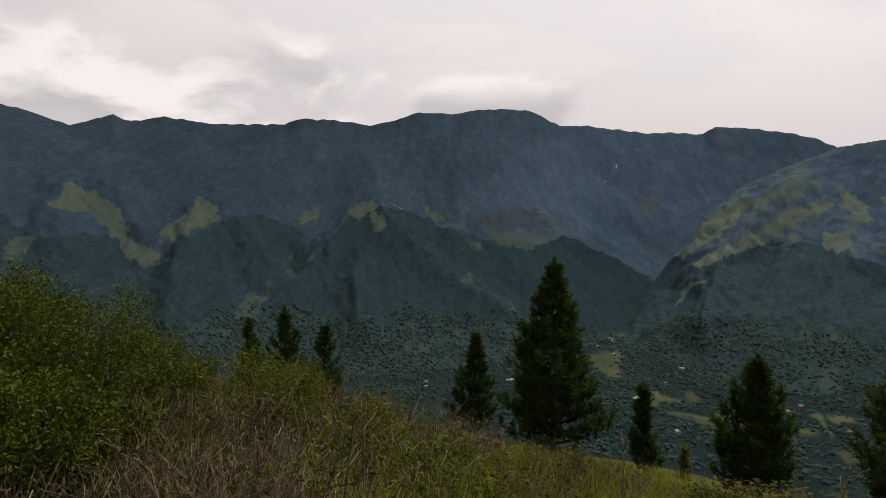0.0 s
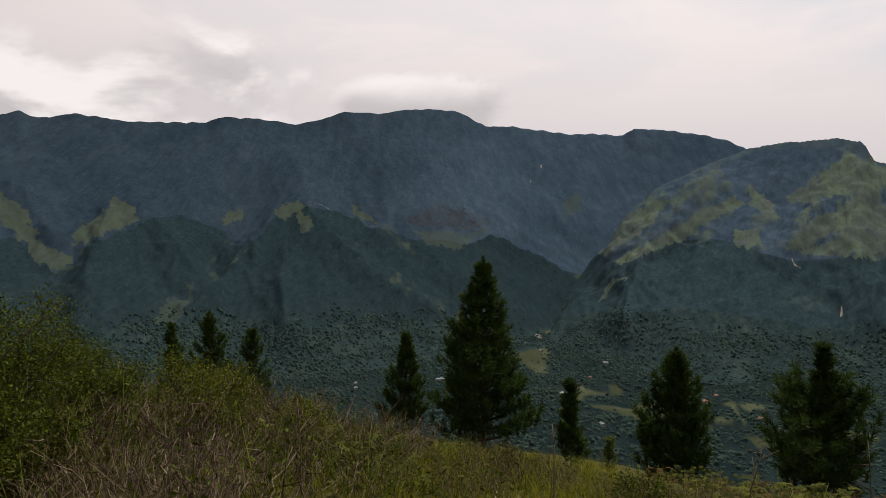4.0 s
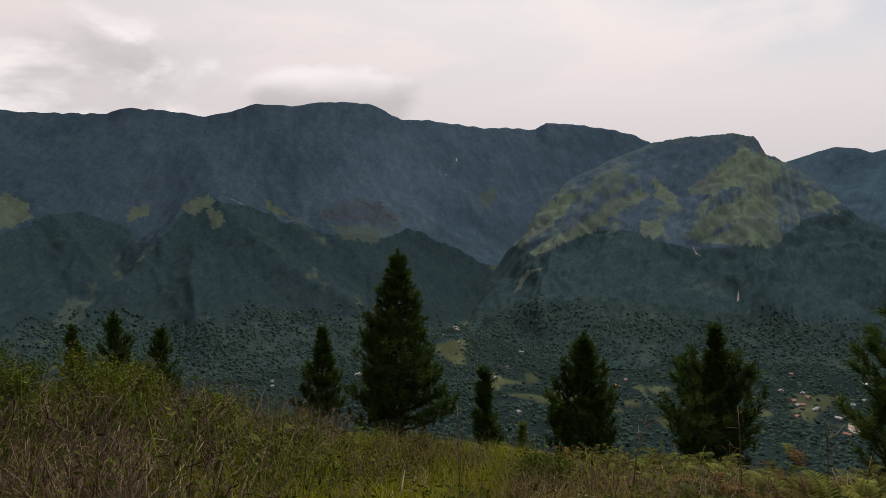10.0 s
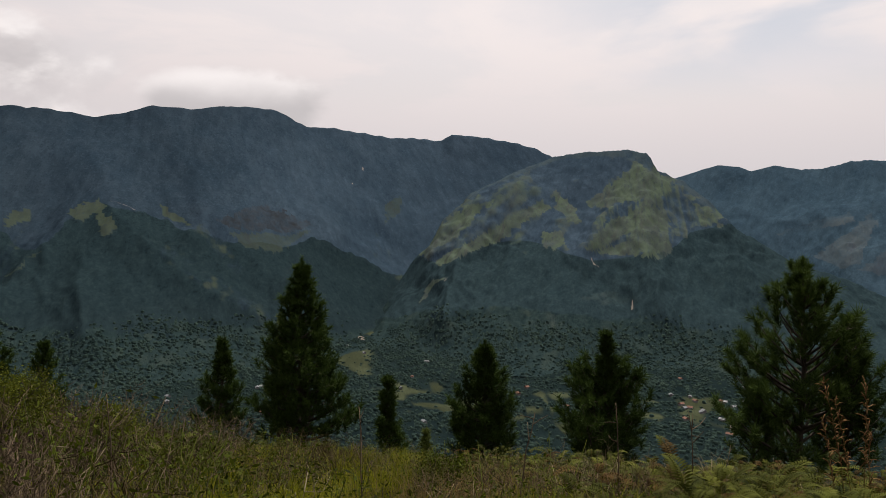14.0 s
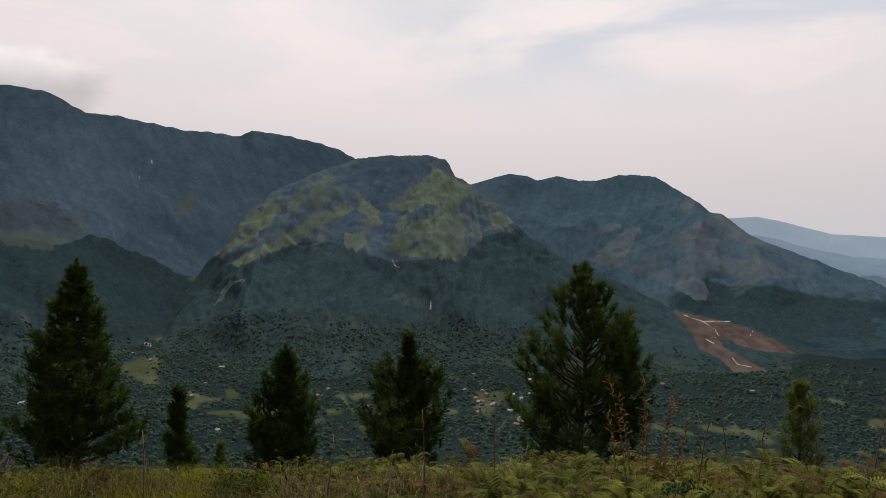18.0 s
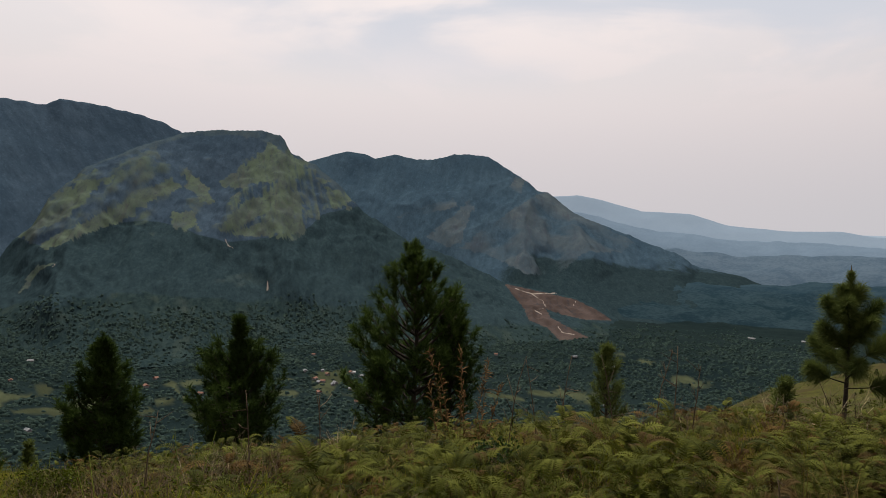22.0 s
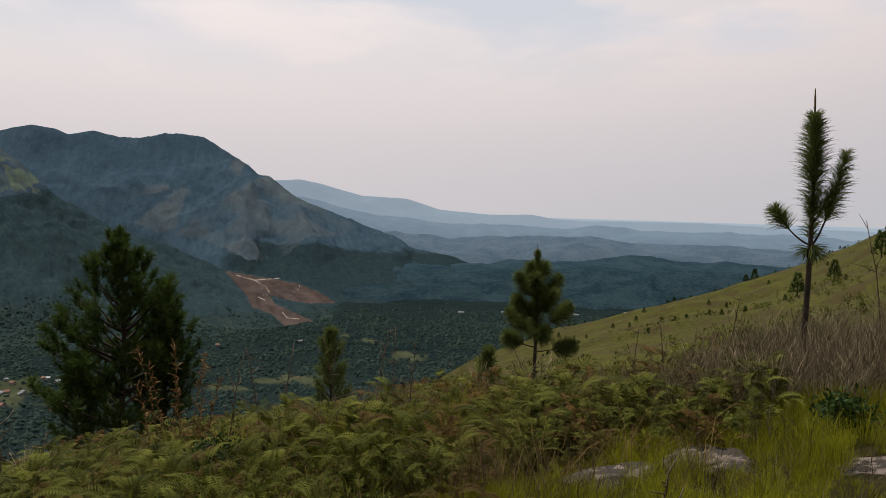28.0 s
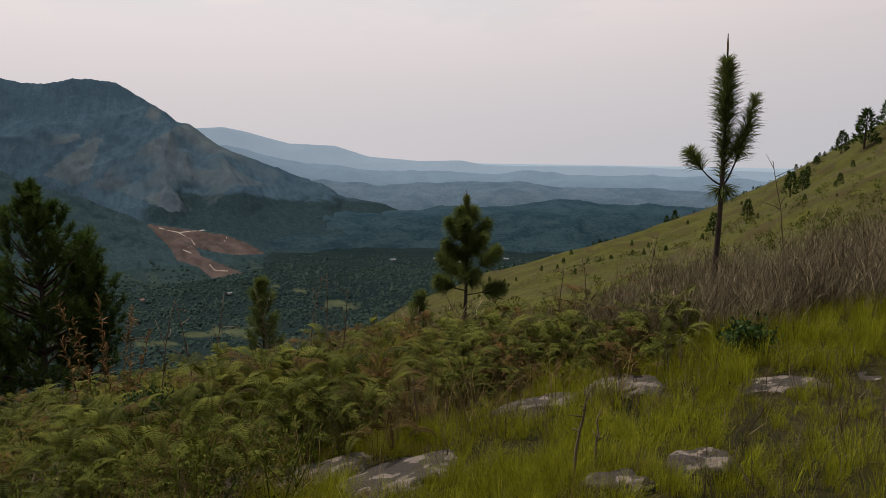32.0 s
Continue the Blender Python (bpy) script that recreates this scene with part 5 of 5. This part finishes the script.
stuff("dry_bracken", M_FERN_DRY, "brown dead bracken fronds among the green", "ferns",
      (ferns_fine, sow(260, (40, 98), (7.2, 11), (0.3, 0.7), 1.0, clumps(1.6, -0.1, 0.4, 121))),
      (ferns_far, sow(240, (24, 98), (9, 20), (0.4, 0.9), 1.05, clumps(2.0, -0.1, 0.4, 122))))
stuff("dead_brush", M_TWIG, "grey leafless twiggy shrubs", "dry shrubs",
      (twigs, sow(430, (-30, 8), (4.6, 15), (0.8, 1.6), 1.0, clumps(4.0, -0.5, 0.4, 91), hump=0.3)),
      (twigs, sow(220, (-24, 4), (10, 22), (1.1, 2.2), 1.25)),
      (twigs, sow(420, (8, 50), (4.5, 20), (0.6, 1.2), 1.05, clumps(3.0, -0.2, 0.5, 92), over=0.12)),
      (twigs, sow(90, (60, 92), (11, 22), (0.7, 1.2), 1.05, over=0.15)),
      (stems, sow(620, (56, 118), (3.6, 9), (0.3, 0.7), 1.0, clumps(1.5, -0.3, 0.4, 127))),
      (twigs, sow(150, (24, 95), (8.5, 14), (0.5, 1.1), 1.1, clumps(2.0, -0.2, 0.5, 99), over=0.06)))
stuff("grey_thicket", M_GREY, "dense thicket of upright grey leafless twigs", "dry shrubs",
      (stiff, sow(640, (93.5, 118), (9.0, 15.0), (0.8, 2.0), 1.14, lean=0.05)))
stuff("brown_brush", M_TWIG_RED, "brown dry twiggy undergrowth", "dry shrubs",
      (twigs, sow(520, (-26, 14), (4.5, 24), (0.8, 1.8), 1.08, clumps(5.0, -0.4, 0.5, 93))),
      (twigs, sow(70, (45, 90), (6.5, 16), (0.5, 0.9), 0.9, clumps(3.0, 0.0, 0.6, 94))))
stuff("weeds", M_LEAF, "leafy green weeds and low shrubs", "weeds",
      (herbs, sow(680, (-36, 40), (4, 22), (0.5, 1.3), 1.0, clumps(3.0, -0.3, 0.5, 95))),
      (herbs, sow(200, (-26, 3), (7, 20), (0.9, 1.8), 1.02)),
      (herbs, sow(560, (30, 116), (6.5, 15), (0.25, 0.9), 0.95, clumps(2.5, 0.0, 0.6, 96))),
      (herbs, sow(260, (60, 116), (3.6, 7), (0.10, 0.28), 0.95, clumps(1.2, 0.0, 0.6, 98))),
      (herbs, sow(420, (30, 76), (4.6, 9), (0.3, 0.8), 1.0)))
stuff("meadow_grass", M_GRASS, "fresh yellow-green grass in dense tufts", "grass",
      (tufts, sow(620, (-20, 14), (3.4, 10), (0.4, 0.8), 0.95, clumps(1.4, -0.4, 0.3, 98))),
      (tufts, sow(2900, (52, 118), (3.0, 8.6), (0.14, 0.36), 1.0, clumps(1.0, -0.35, 0.35, 97), hump=0.4)),
      (tufts, sow(1500, (58, 118), (2.6, 7.6), (0.10, 0.24), 1.0, clumps(0.8, -0.6, 0.2, 103))),
      (tufts, sow(480, (66, 106), (3.1, 6.6), (0.18, 0.36), 1.0, clumps(1.1, -0.5, 0.2, 104))),
      (tufts, sow(620, (90, 118), (6.5, 11.5), (0.25, 0.50), 0.9)),
      (tufts, sow(620, (-36, 20), (5, 26), (0.5, 1.0), 0.95)),
      (tufts, sow(380, (26, 82), (5.5, 13), (0.5, 1.05), 1.05, clumps(1.8, -0.2, 0.5, 143))))
stuff("dry_grass", M_STRAW, "thin straw-coloured dry grass", "grass",
      (wisps, sow(420, (8, 85), (6.0, 12), (0.45, 0.8), 1.0, lean=0.25)),
      (tufts, sow(420, (58, 118), (3.2, 9), (0.12, 0.32), 1.0, clumps(0.9, -0.1, 0.5, 147))),
      (wisps, sow(420, (44, 78), (4.8, 8.5), (0.35, 0.75), 1.08, lean=0.3, over=0.08)),
      (wisps, sow(900, (18, 100), (6.5, 20), (0.5, 1.1), 1.1, lean=0.25, over=0.05)))


# ---- leafy bushes ----
def bush(az, r, top_el, wide, mat, label, seed, leaves=2600, leaf=0.045, group="bushes on the slope", shape=1.0):
    h = np.random.default_rng(seed)
    base = at(az, r)
    tall = (r * rise(top_el) - base[2]) * 1.03
    root = empty("bush", base, label, "bush", group)
    wood, leaf_kit = Kit(), Kit()
    tips = []
    for i in range(22):
        a = h.uniform(0, 2 * np.pi)
        o = np.array([np.cos(a), np.sin(a), 0]) * wide * 0.5 * np.sqrt(h.uniform(0.05, 1))
        top = tall * (1 - 0.55 * (np.linalg.norm(o) / (wide * 0.5)) ** 2 * shape) * h.uniform(0.80, 1.0)
        e = o + np.array([0, 0, top])
        b = o * 0.35 + np.array([0, 0, top * 0.5]) + h.normal(size=3) * 0.08
        wood.add(*tube(np.stack([o * 0.08, b, e]), [0.03, 0.018, 0.007], 4))
        for j in range(4):
            t = h.uniform(0.3, 1.0)
            q = b + (e - b) * t
            d = unit(h.normal(size=3) + np.array([0, 0, 0.5])) * tall * h.uniform(0.10, 0.22)
            wood.add(*tube(np.stack([q, q + d * 0.5, q + d]), [0.010, 0.007, 0.003], 3))
            tips.append(q + d * 0.7)
        tips.append(e)
    tips = np.array(tips)
    c = tips[h.integers(0, len(tips), leaves)] + h.normal(size=(leaves, 3)) * np.array([0.11, 0.11, 0.09]) * (0.6 + 0.25 * tall)
    c = c[(c[:, 2] > 0.1)]
    n = len(c)
    d = unit(h.normal(size=(n, 3)) + np.array([0, 0, 0.3]))
    s = unit(np.cross(d, h.normal(size=(n, 3))))
    k = leaf * h.uniform(0.7, 1.3, n)[:, None]
    v = np.stack([c, c + d * k + s * k * 0.5, c + d * k * 2.1, c + d * k - s * k * 0.5], 1)
    j = np.arange(n)[:, None, None] * 4
    leaf_kit.add(v, (j + np.array([[0, 1, 2], [0, 2, 3]])).reshape(-1, 3))
    part("branchwork", wood.mesh("bush_branches", M_BARK, True), root)
    part("foliage", leaf_kit.mesh("bush_leaves", mat), root)


GREEN = "dense olive-green leafy bush on the slope"
for i, (az, r, top, wide) in enumerate(((-40, 7.5, -2.5, 2.6), (-34.5, 8.5, -3.0, 2.6), (-31, 9.5, -3.8, 2.6), (-36, 6.0, -8.0, 1.8), (-27.6, 10.5, -5.7, 2.5), (-24.5, 11.5, -7.7, 2.3), (-30.5, 7.2, -10.5, 1.6), (-21.5, 13, -9.6, 1.7), (-26, 8.2, -13.0, 1.3))):
    bush(az, r, top, wide * 1.25, M_LEAF, GREEN, 20 + i, 27000 if r < 9 else 20000, 0.019, shape=0.5)
bush(-12.9, 12, -9.9, 2.1, M_LEAF_L, "rounded yellow-green bush among dry brush", 40, 15000, 0.020)
bush(-5.5, 13, -13.6, 1.6, M_LEAF_L, "low green bush among dry brush", 41, 5000, 0.026)
bush(22, 13, -18.6, 1.3, M_LEAF, "low green bush beside the ferns", 42, 4000, 0.026)
bush(106.1, 8.0, -12.05, 0.42, M_LEAF_D, "small dark glossy-leaved shrub in the grass", 43, 1100, 0.028)
bush(57.5, 9.0, -17.8, 0.9, M_LEAF_D, "small dark shrub among ferns", 44, 900, 0.03)


# ---- tall stalks ----
def stalk(name, az, r, top_el, mat, label, seed, plume=True, thick=0.008):
    h = np.random.default_rng(seed)
    base = at(az, r)
    tall = r * rise(top_el) - base[2]
    root = empty(name, base, label, "grass stalk" if plume else "dead stem", "tall stalks above the ferns")
    a = h.uniform(0, 6.28)
    s = np.linspace(0, 1, 7)[:, None]
    line = np.array([np.cos(a), np.sin(a), 0]) * 0.14 * tall * s ** 2 + np.array([0, 0, 1.0]) * tall * s + h.normal(size=(7, 3)) * 0.012 * s
    wood = Kit()
    wood.add(*tube(line, np.linspace(thick, thick * 0.35, 7), 4))
    if plume:
        ear = Kit()
        for i in range(46):
            t = h.uniform(0.5, 1.0)
            q = np.array([np.interp(t, s[:, 0], line[:, k]) for k in range(3)])
            d = unit(h.normal(size=3) * 0.6 + np.array([0, 0, 0.8])) * h.uniform(0.05, 0.16)
            ear.add(*tube(np.stack([q, q + d * 0.6, q + d + np.array([0, 0, -0.02])]), [0.004, 0.009, 0.002], 3))
        part("stem", wood.mesh("stalk_stem", M_STRAW, True), root)
        part("plume", ear.mesh("stalk_plume", mat), root)
    else:
        for i in range(5):
            t = h.uniform(0.45, 0.95)
            q = np.array([np.interp(t, s[:, 0], line[:, k]) for k in range(3)])
            d = unit(h.normal(size=3) + np.array([0, 0, 0.9])) * tall * h.uniform(0.06, 0.2)
            wood.add(*tube(np.stack([q, q + d * 0.5, q + d + h.normal(size=3) * 0.02]), [thick * 0.5, thick * 0.4, thick * 0.2], 3))
        part("stem", wood.mesh("dead_stem", mat, True), root)


for i, (az, top) in enumerate(((53.0, -11.0), (53.5, -12.2), (54.0, -10.6), (54.5, -13.0), (55.0, -11.6), (55.6, -12.6), (56.2, -13.5), (52.4, -13.5))):
    stalk("tall_grass", az, 10.5 + 0.2 * (i % 3), top, M_RUST, "tall rusty dry grass stalk with feathery plume", 60 + i)
for i, (az, r, top) in enumerate(((58.0, 10.5, -10.9), (60.6, 11, -11.2), (62.3, 11, -11.0), (66.6, 12, -10.6), (69.5, 13, -9.8), (71.0, 13, -9.6), (72.4, 13, -10.6), (42.5, 10, -14.0), (36.8, 9.5, -14.5), (90.5, 13, -8.2), (93.0, 13, -7.6), (107.2, 14, 0.2), (97.5, 12, -5.5), (28.5, 9, -15.5), (15.0, 9, -15.6))):
    stalk("dead_sapling", az, r, top, M_TWIG, "thin dark leafless sapling", 80 + i, False, 0.015)
for i, (az, r, top) in enumerate(((95.6, 4.3, -17.2), (97.0, 4.6, -19.5), (80.5, 6.2, -18.0), (-4.6, 7.5, -13.6), (-13.6, 8.0, -12.6))):
    stalk("dead_sapling", az, r, top, M_TWIG, "forked leafless sapling standing in the grass", 100 + i, False, 0.012)


# ---- bare shrubs that stand out against the pines ----
for i, (az, r, tall, wide) in enumerate(((32.6, 10.5, 1.25, 1.3), (34.4, 10, 1.45, 1.3), (36.2, 10.5, 1.2, 1.4), (45.5, 11, 1.2, 1.2), (51.0, 10.5, 1.1, 1.1), (80.0, 15, 1.3, 1.4), (83.5, 14.5, 1.25, 1.4), (78.0, 16, 1.2, 1.3), (22.5, 9.5, 0.95, 1.1), (9.5, 8.5, 0.9, 1.1), (-12.9, 7.5, 1.3, 0.9), (-8.2, 7.5, 1.35, 1.0), (-3.0, 7.0, 1.0, 1.0), (-18.5, 7.0, 1.3, 1.1))):
    kit = Kit()
    v, f = twig_plant(np.random.default_rng(300 + i), 5, 2, 1.0, 0.9, 0.010, 3, 0.6)
    kit.add(v * np.array([wide, wide, tall]), f)
    ob = new("dead_shrub", kit.mesh("dead_shrub", M_GREY))
    p = at(az, r)
    ob.matrix_basis = Matrix.Translation((float(p[0]), float(p[1]), float(p[2]) - 0.04))
    tagged(ob, "bleached grey leafless shrub among the undergrowth", "shrub", "bare shrubs on the slope")


# ---- rocks ----
def rock(az, r, size, label, seed, proud=0.05, turn=0.0):
    h = bmesh.new()
    bmesh.ops.create_icosphere(h, subdivisions=4, radius=1.0)
    for v in h.verts:
        p = v.co.copy()
        k = 1 + 0.26 * noise.fractal(p * 1.3 + Vector((seed, 0, 0)), 1.0, 2.0, 4) + 0.05 * noise.noise(p * 6 + Vector((0, seed, 0)))
        q = p * k
        q.z = max(-0.8, min(q.z, 0.62 + 0.12 * noise.noise(p * 2.5 + Vector((seed, 4, 0)))))
        v.co = Vector((q.x * size[0], q.y * size[1], q.z * size[2]))
    me = bpy.data.meshes.new("boulder")
    h.to_mesh(me)
    h.free()
    me.polygons.foreach_set("use_smooth", np.ones(len(me.polygons), bool))
    me.materials.append(M_ROCK)
    ob = new("boulder", me)
    b = at(az, r)
    dx = (at(az + 0.8, r) - at(az - 0.8, r)), (at(az, r + 0.25) - at(az, r - 0.25))
    up_ = Vector(np.cross(dx[1], dx[0]).tolist()).normalized()
    up_ = up_ if up_.z > 0 else -up_
    ob.matrix_basis = Matrix.Translation(Vector([float(c) for c in b]) + up_ * (proud - 0.62 * size[2])) @ Vector((0, 0, 1)).rotation_difference(up_).to_matrix().to_4x4() @ Matrix.Rotation(radians(turn - az), 4, "Z")
    tagged(ob, label, "rock", "weathered rocks in the grass")


SLAB = "weathered grey granite slab half buried in grass"
PINK = "pale pinkish granite slab showing through the grass"
rock(90.0, 7.0, (0.50, 0.48, 0.20), PINK, 1, 0.07)
rock(96.8, 7.3, (0.46, 0.62, 0.20), PINK, 2, 0.08)
rock(99.0, 6.9, (0.26, 0.30, 0.15), PINK, 3, 0.08)
rock(109.5, 6.75, (0.52, 0.40, 0.18), "pale lichened rock slab in the grass", 4, 0.0)
rock(114.6, 6.9, (0.40, 0.34, 0.16), SLAB, 5, 0.0)
rock(105.5, 4.5, (0.24, 0.22, 0.20), "small rock with white lichen patch", 6, 0.10)
rock(99.4, 4.1, (0.20, 0.16, 0.14), SLAB, 10, 0.08)
rock(72.5, 5.75, (0.62, 0.50, 0.18), SLAB, 7, 0.05, 20)
rock(79.0, 5.15, (0.55, 0.44, 0.17), PINK, 8, 0.05, -15)
rock(66.0, 6.2, (0.42, 0.36, 0.15), SLAB, 9, 0.04)

# ---- small pines and bushes on the far shoulder of the hill ----
def small_pine(seed):
    h = np.random.default_rng(seed)
    root = empty("small_pine", (0, 0, 0), "small dark pine on the grassy shoulder", "pine tree", "small pines on the shoulder")
    wood, leaf = Kit(), Kit()
    wood.add(*tube(np.array([[0, 0, -0.1], [0, 0, 0.5], [0.02, 0, 1.0]]), [0.03, 0.02, 0.006], 5))
    n = 380
    t = h.uniform(0.12, 1.0, n)
    a = h.uniform(0, 6.28, n)
    rad = 0.34 * (1 - t) ** 0.7 * np.sqrt(h.uniform(0.05, 1, n)) + 0.02
    c = np.stack([rad * np.cos(a), rad * np.sin(a), t], -1)
    d = unit(np.stack([np.cos(a), np.sin(a), 0.7 + 0 * a], -1) + h.normal(size=(n, 3)) * 0.4) * 0.14
    s = unit(np.cross(d, h.normal(size=(n, 3)))) * 0.026
    leaf.add(np.stack([c - s, c + s, c + d + s * 0.4], 1), np.arange(n * 3))
    part("trunk", wood.mesh("small_pine_trunk", M_BARK), root)
    part("crown", leaf.mesh("small_pine_crown", M_NEEDLE), root)
    return root


firsts = [small_pine(200 + i) for i in range(4)]
h = np.random.default_rng(77)
spots = []
while len(spots) < 170:
    az, r = h.uniform(79, 114), h.uniform(75, 262)
    if h.random() < 0.35:
        r = 236 + h.uniform(-6, 14)
    size = h.uniform(0.6, 1.5) * (1.6 if (az > 104 and h.random() < 0.3) else 1.0) * min(1.0, r / 150)
    spots.append((az, r, size))
spots += [(110.4, 150, 7.0), (111.6, 160, 5.5), (106.0, 130, 4.2), (106.8, 125, 3.4), (103.2, 120, 3.0), (97.9, 235, 4.0), (97.3, 236, 3.2), (100.9, 110, 3.2), (109.0, 165, 4.5), (113, 150, 6.0)]
for i, (az, r, size) in enumerate(spots):
    p = at(az, r)
    m = Matrix.Translation((float(p[0]), float(p[1]), float(p[2]))) @ Matrix.Rotation(h.uniform(0, 6.28), 4, "Z")
    t = firsts[i] if i < 4 else copy_thing(firsts[i % 4], m)
    t.matrix_basis = m @ Matrix.Diagonal((size * 1.0, size * 1.0, size, 1))

far_scrub = Kit()
scrub_spots = []
for _ in range(3600):
    az, r = h.uniform(74, 115), h.uniform(36, 245)
    p = at(az, r)
    if fbm(p[0] / 30, p[1] / 30, 131, 3) + h.uniform(-0.4, 0.4) > 0.1:
        scrub_spots.append((p[0], p[1], p[2] - 0.05, h.uniform(0, 6.28), h.uniform(0.3, 0.95), 0, 0))
scatter(far_scrub, [herb(h, 36, 0.10) for _ in range(4)], scrub_spots)
tagged(new("hillside_scrub", far_scrub.mesh("hillside_scrub", M_LEAF)), "dark scrub dotted over the grassy shoulder", "scrub", kind="stuff")


# ---- valley woods ----
def land_height(az, r):
    z = slope_height(az, r)
    z = np.where(az < 37, np.maximum(z, range_land(az, r)[0]), z)
    return np.where((az > 11.5) & (az < 66.5), np.maximum(z, grassy_land(az, r)[0]), z)


def clump(h):
    """A far tree: a ragged dome of leaves down to the ground."""
    k = 5
    t = np.arange(k) * 2 * np.pi / k
    rings = [np.array([[0.0, 0.0, 1.0]])]
    for wide, up_, turn in ((0.72, 0.62, 0.0), (1.0, -0.15, 0.6)):
        rings.append(np.stack([wide * np.cos(t + turn), wide * np.sin(t + turn), up_ + 0 * t], -1))
    v = np.concatenate(rings) * (1 + h.normal(0, 0.2, (1 + 2 * k, 1))) * np.array([1.0, 1.0, h.uniform(0.7, 1.0)])
    i = np.arange(k)
    j = (i + 1) % k
    f = np.concatenate([np.stack([0 * i, 1 + i, 1 + j], -1), np.stack([1 + i, 1 + k + i, 1 + k + j], -1), np.stack([1 + i, 1 + k + j, 1 + j], -1)])
    return v, f


n = 125000
az = h.uniform(-38, 98, n)
r = np.sqrt(h.uniform(880.0 ** 2, np.where(az < 62, 1950.0, 2200.0) ** 2, n))
x, y = r * np.sin(np.radians(az)), r * np.cos(np.radians(az))
z = land_height(az, r)
el = np.degrees(np.arctan2(z, r))
open_land = np.maximum(blotch(az, el, PLOTS), np.clip(0.9 * fbm(x / 130, y / 90, 61, 3) + 0.1, 0, 1) * 0.4)
open_land = np.maximum(open_land, inside(az, el, RED))
line_el = np.where(az < 12, -7.6, np.where(az < 48, -6.8, -8.6)) + 1.3 * fbm(x / 150, y / 150, 155, 3)
keep = h.random(n) < np.clip(1.0 - open_land, 0.05, 1) * smooth(el - line_el, 0.6, -1.6) * smooth(r, np.where(az < 62, 1950, 2250), np.where(az < 62, 1600, 1800)) * (0.35 + 0.65 * smooth(fbm(x / 60, y / 60, 151, 3), -0.6, 0.1))
rows_ = np.stack([x, y, z - 0.6, h.uniform(0, 6.28, n), (1.8 + 4.2 * h.random(n) ** 1.9), 0 * x, 0 * x], 1)[keep]
woods = Kit()
scatter(woods, [clump(h) for _ in range(10)], rows_)
tagged(new("valley_woods", woods.mesh("valley_woods", M_WOODS)), "scattered dark green trees on the valley floor", "woods", kind="stuff")


# ---- houses in the valley ----
def house(place, size, turn, roof_mat, label):
    root = empty("house", place, label, "house", "houses in the valley", turn)
    lx, ly, lz = size
    for name, mat in (("wall", M_WALL), ("roof", roof_mat)):
        b = bmesh.new()
        if name == "wall":
            bmesh.ops.create_cube(b, size=1.0, matrix=Matrix.Translation((0, 0, lz / 2)) @ Matrix.Diagonal((lx, ly, lz, 1)))
        else:
            o = 0.7
            pts = [(-lx / 2 - o, -ly / 2 - o, lz), (lx / 2 + o, -ly / 2 - o, lz), (lx / 2 + o, ly / 2 + o, lz), (-lx / 2 - o, ly / 2 + o, lz), (-lx / 2 - o, 0, lz + ly * 0.33), (lx / 2 + o, 0, lz + ly * 0.33)]
            vs = [b.verts.new(p) for p in pts]
            for f in ((0, 1, 5, 4), (2, 3, 4, 5), (1, 2, 5), (3, 0, 4), (3, 2, 1, 0)):
                b.faces.new([vs[k] for k in f])
        me = bpy.data.meshes.new("house_" + name)
        b.to_mesh(me)
        b.free()
        me.materials.append(mat)
        part(name, me, root)
    b = bmesh.new()
    bmesh.ops.create_cube(b, size=1.0, matrix=Matrix.Translation((0, -ly / 2 - 0.03, 1.0)) @ Matrix.Diagonal((1.0, 0.06, 2.0, 1)))
    me = bpy.data.meshes.new("house_door")
    b.to_mesh(me)
    b.free()
    me.materials.append(M_BARK)
    part("door", me, root)


h = np.random.default_rng(99)
for i in range(46):
    az, r = h.uniform(-2, 66), h.uniform(1000, 1480)
    if i < 14:
        az, r = 41 + h.normal() * 3.0, 1190 + h.normal() * 90
    elif i < 22:
        az, r = 4 + h.normal() * 3.0, 1250 + h.normal() * 80
    elif i < 28:
        az, r = 16 + h.normal() * 2.0, 1300 + h.normal() * 150
    p = at(az, r)
    tin = h.random() < 0.6
    house((p[0], p[1], p[2]), (h.uniform(6, 10), h.uniform(5, 7), h.uniform(2.8, 3.6)), h.uniform(0, 3.1), M_TIN if tin else M_ROOF, "small white-walled house with tin roof" if tin else "small white-walled house with clay tile roof")
for az, r, size in ((75.0, 1960, (16, 6, 3)), (88.5, 2050, (13, 6, 4)), (90.2, 2050, (8, 7, 6)), (92.4, 2380, (16, 8, 7)), (93.3, 2380, (9, 8, 6)), (80.5, 1900, (14, 6, 3)), (78.5, 1980, (10, 6, 3)), (84.5, 1980, (14, 6, 3))):
    p = at(az, r)
    house((p[0], p[1], p[2]), size, radians(-az), M_TIN, "long pale building on the plain")
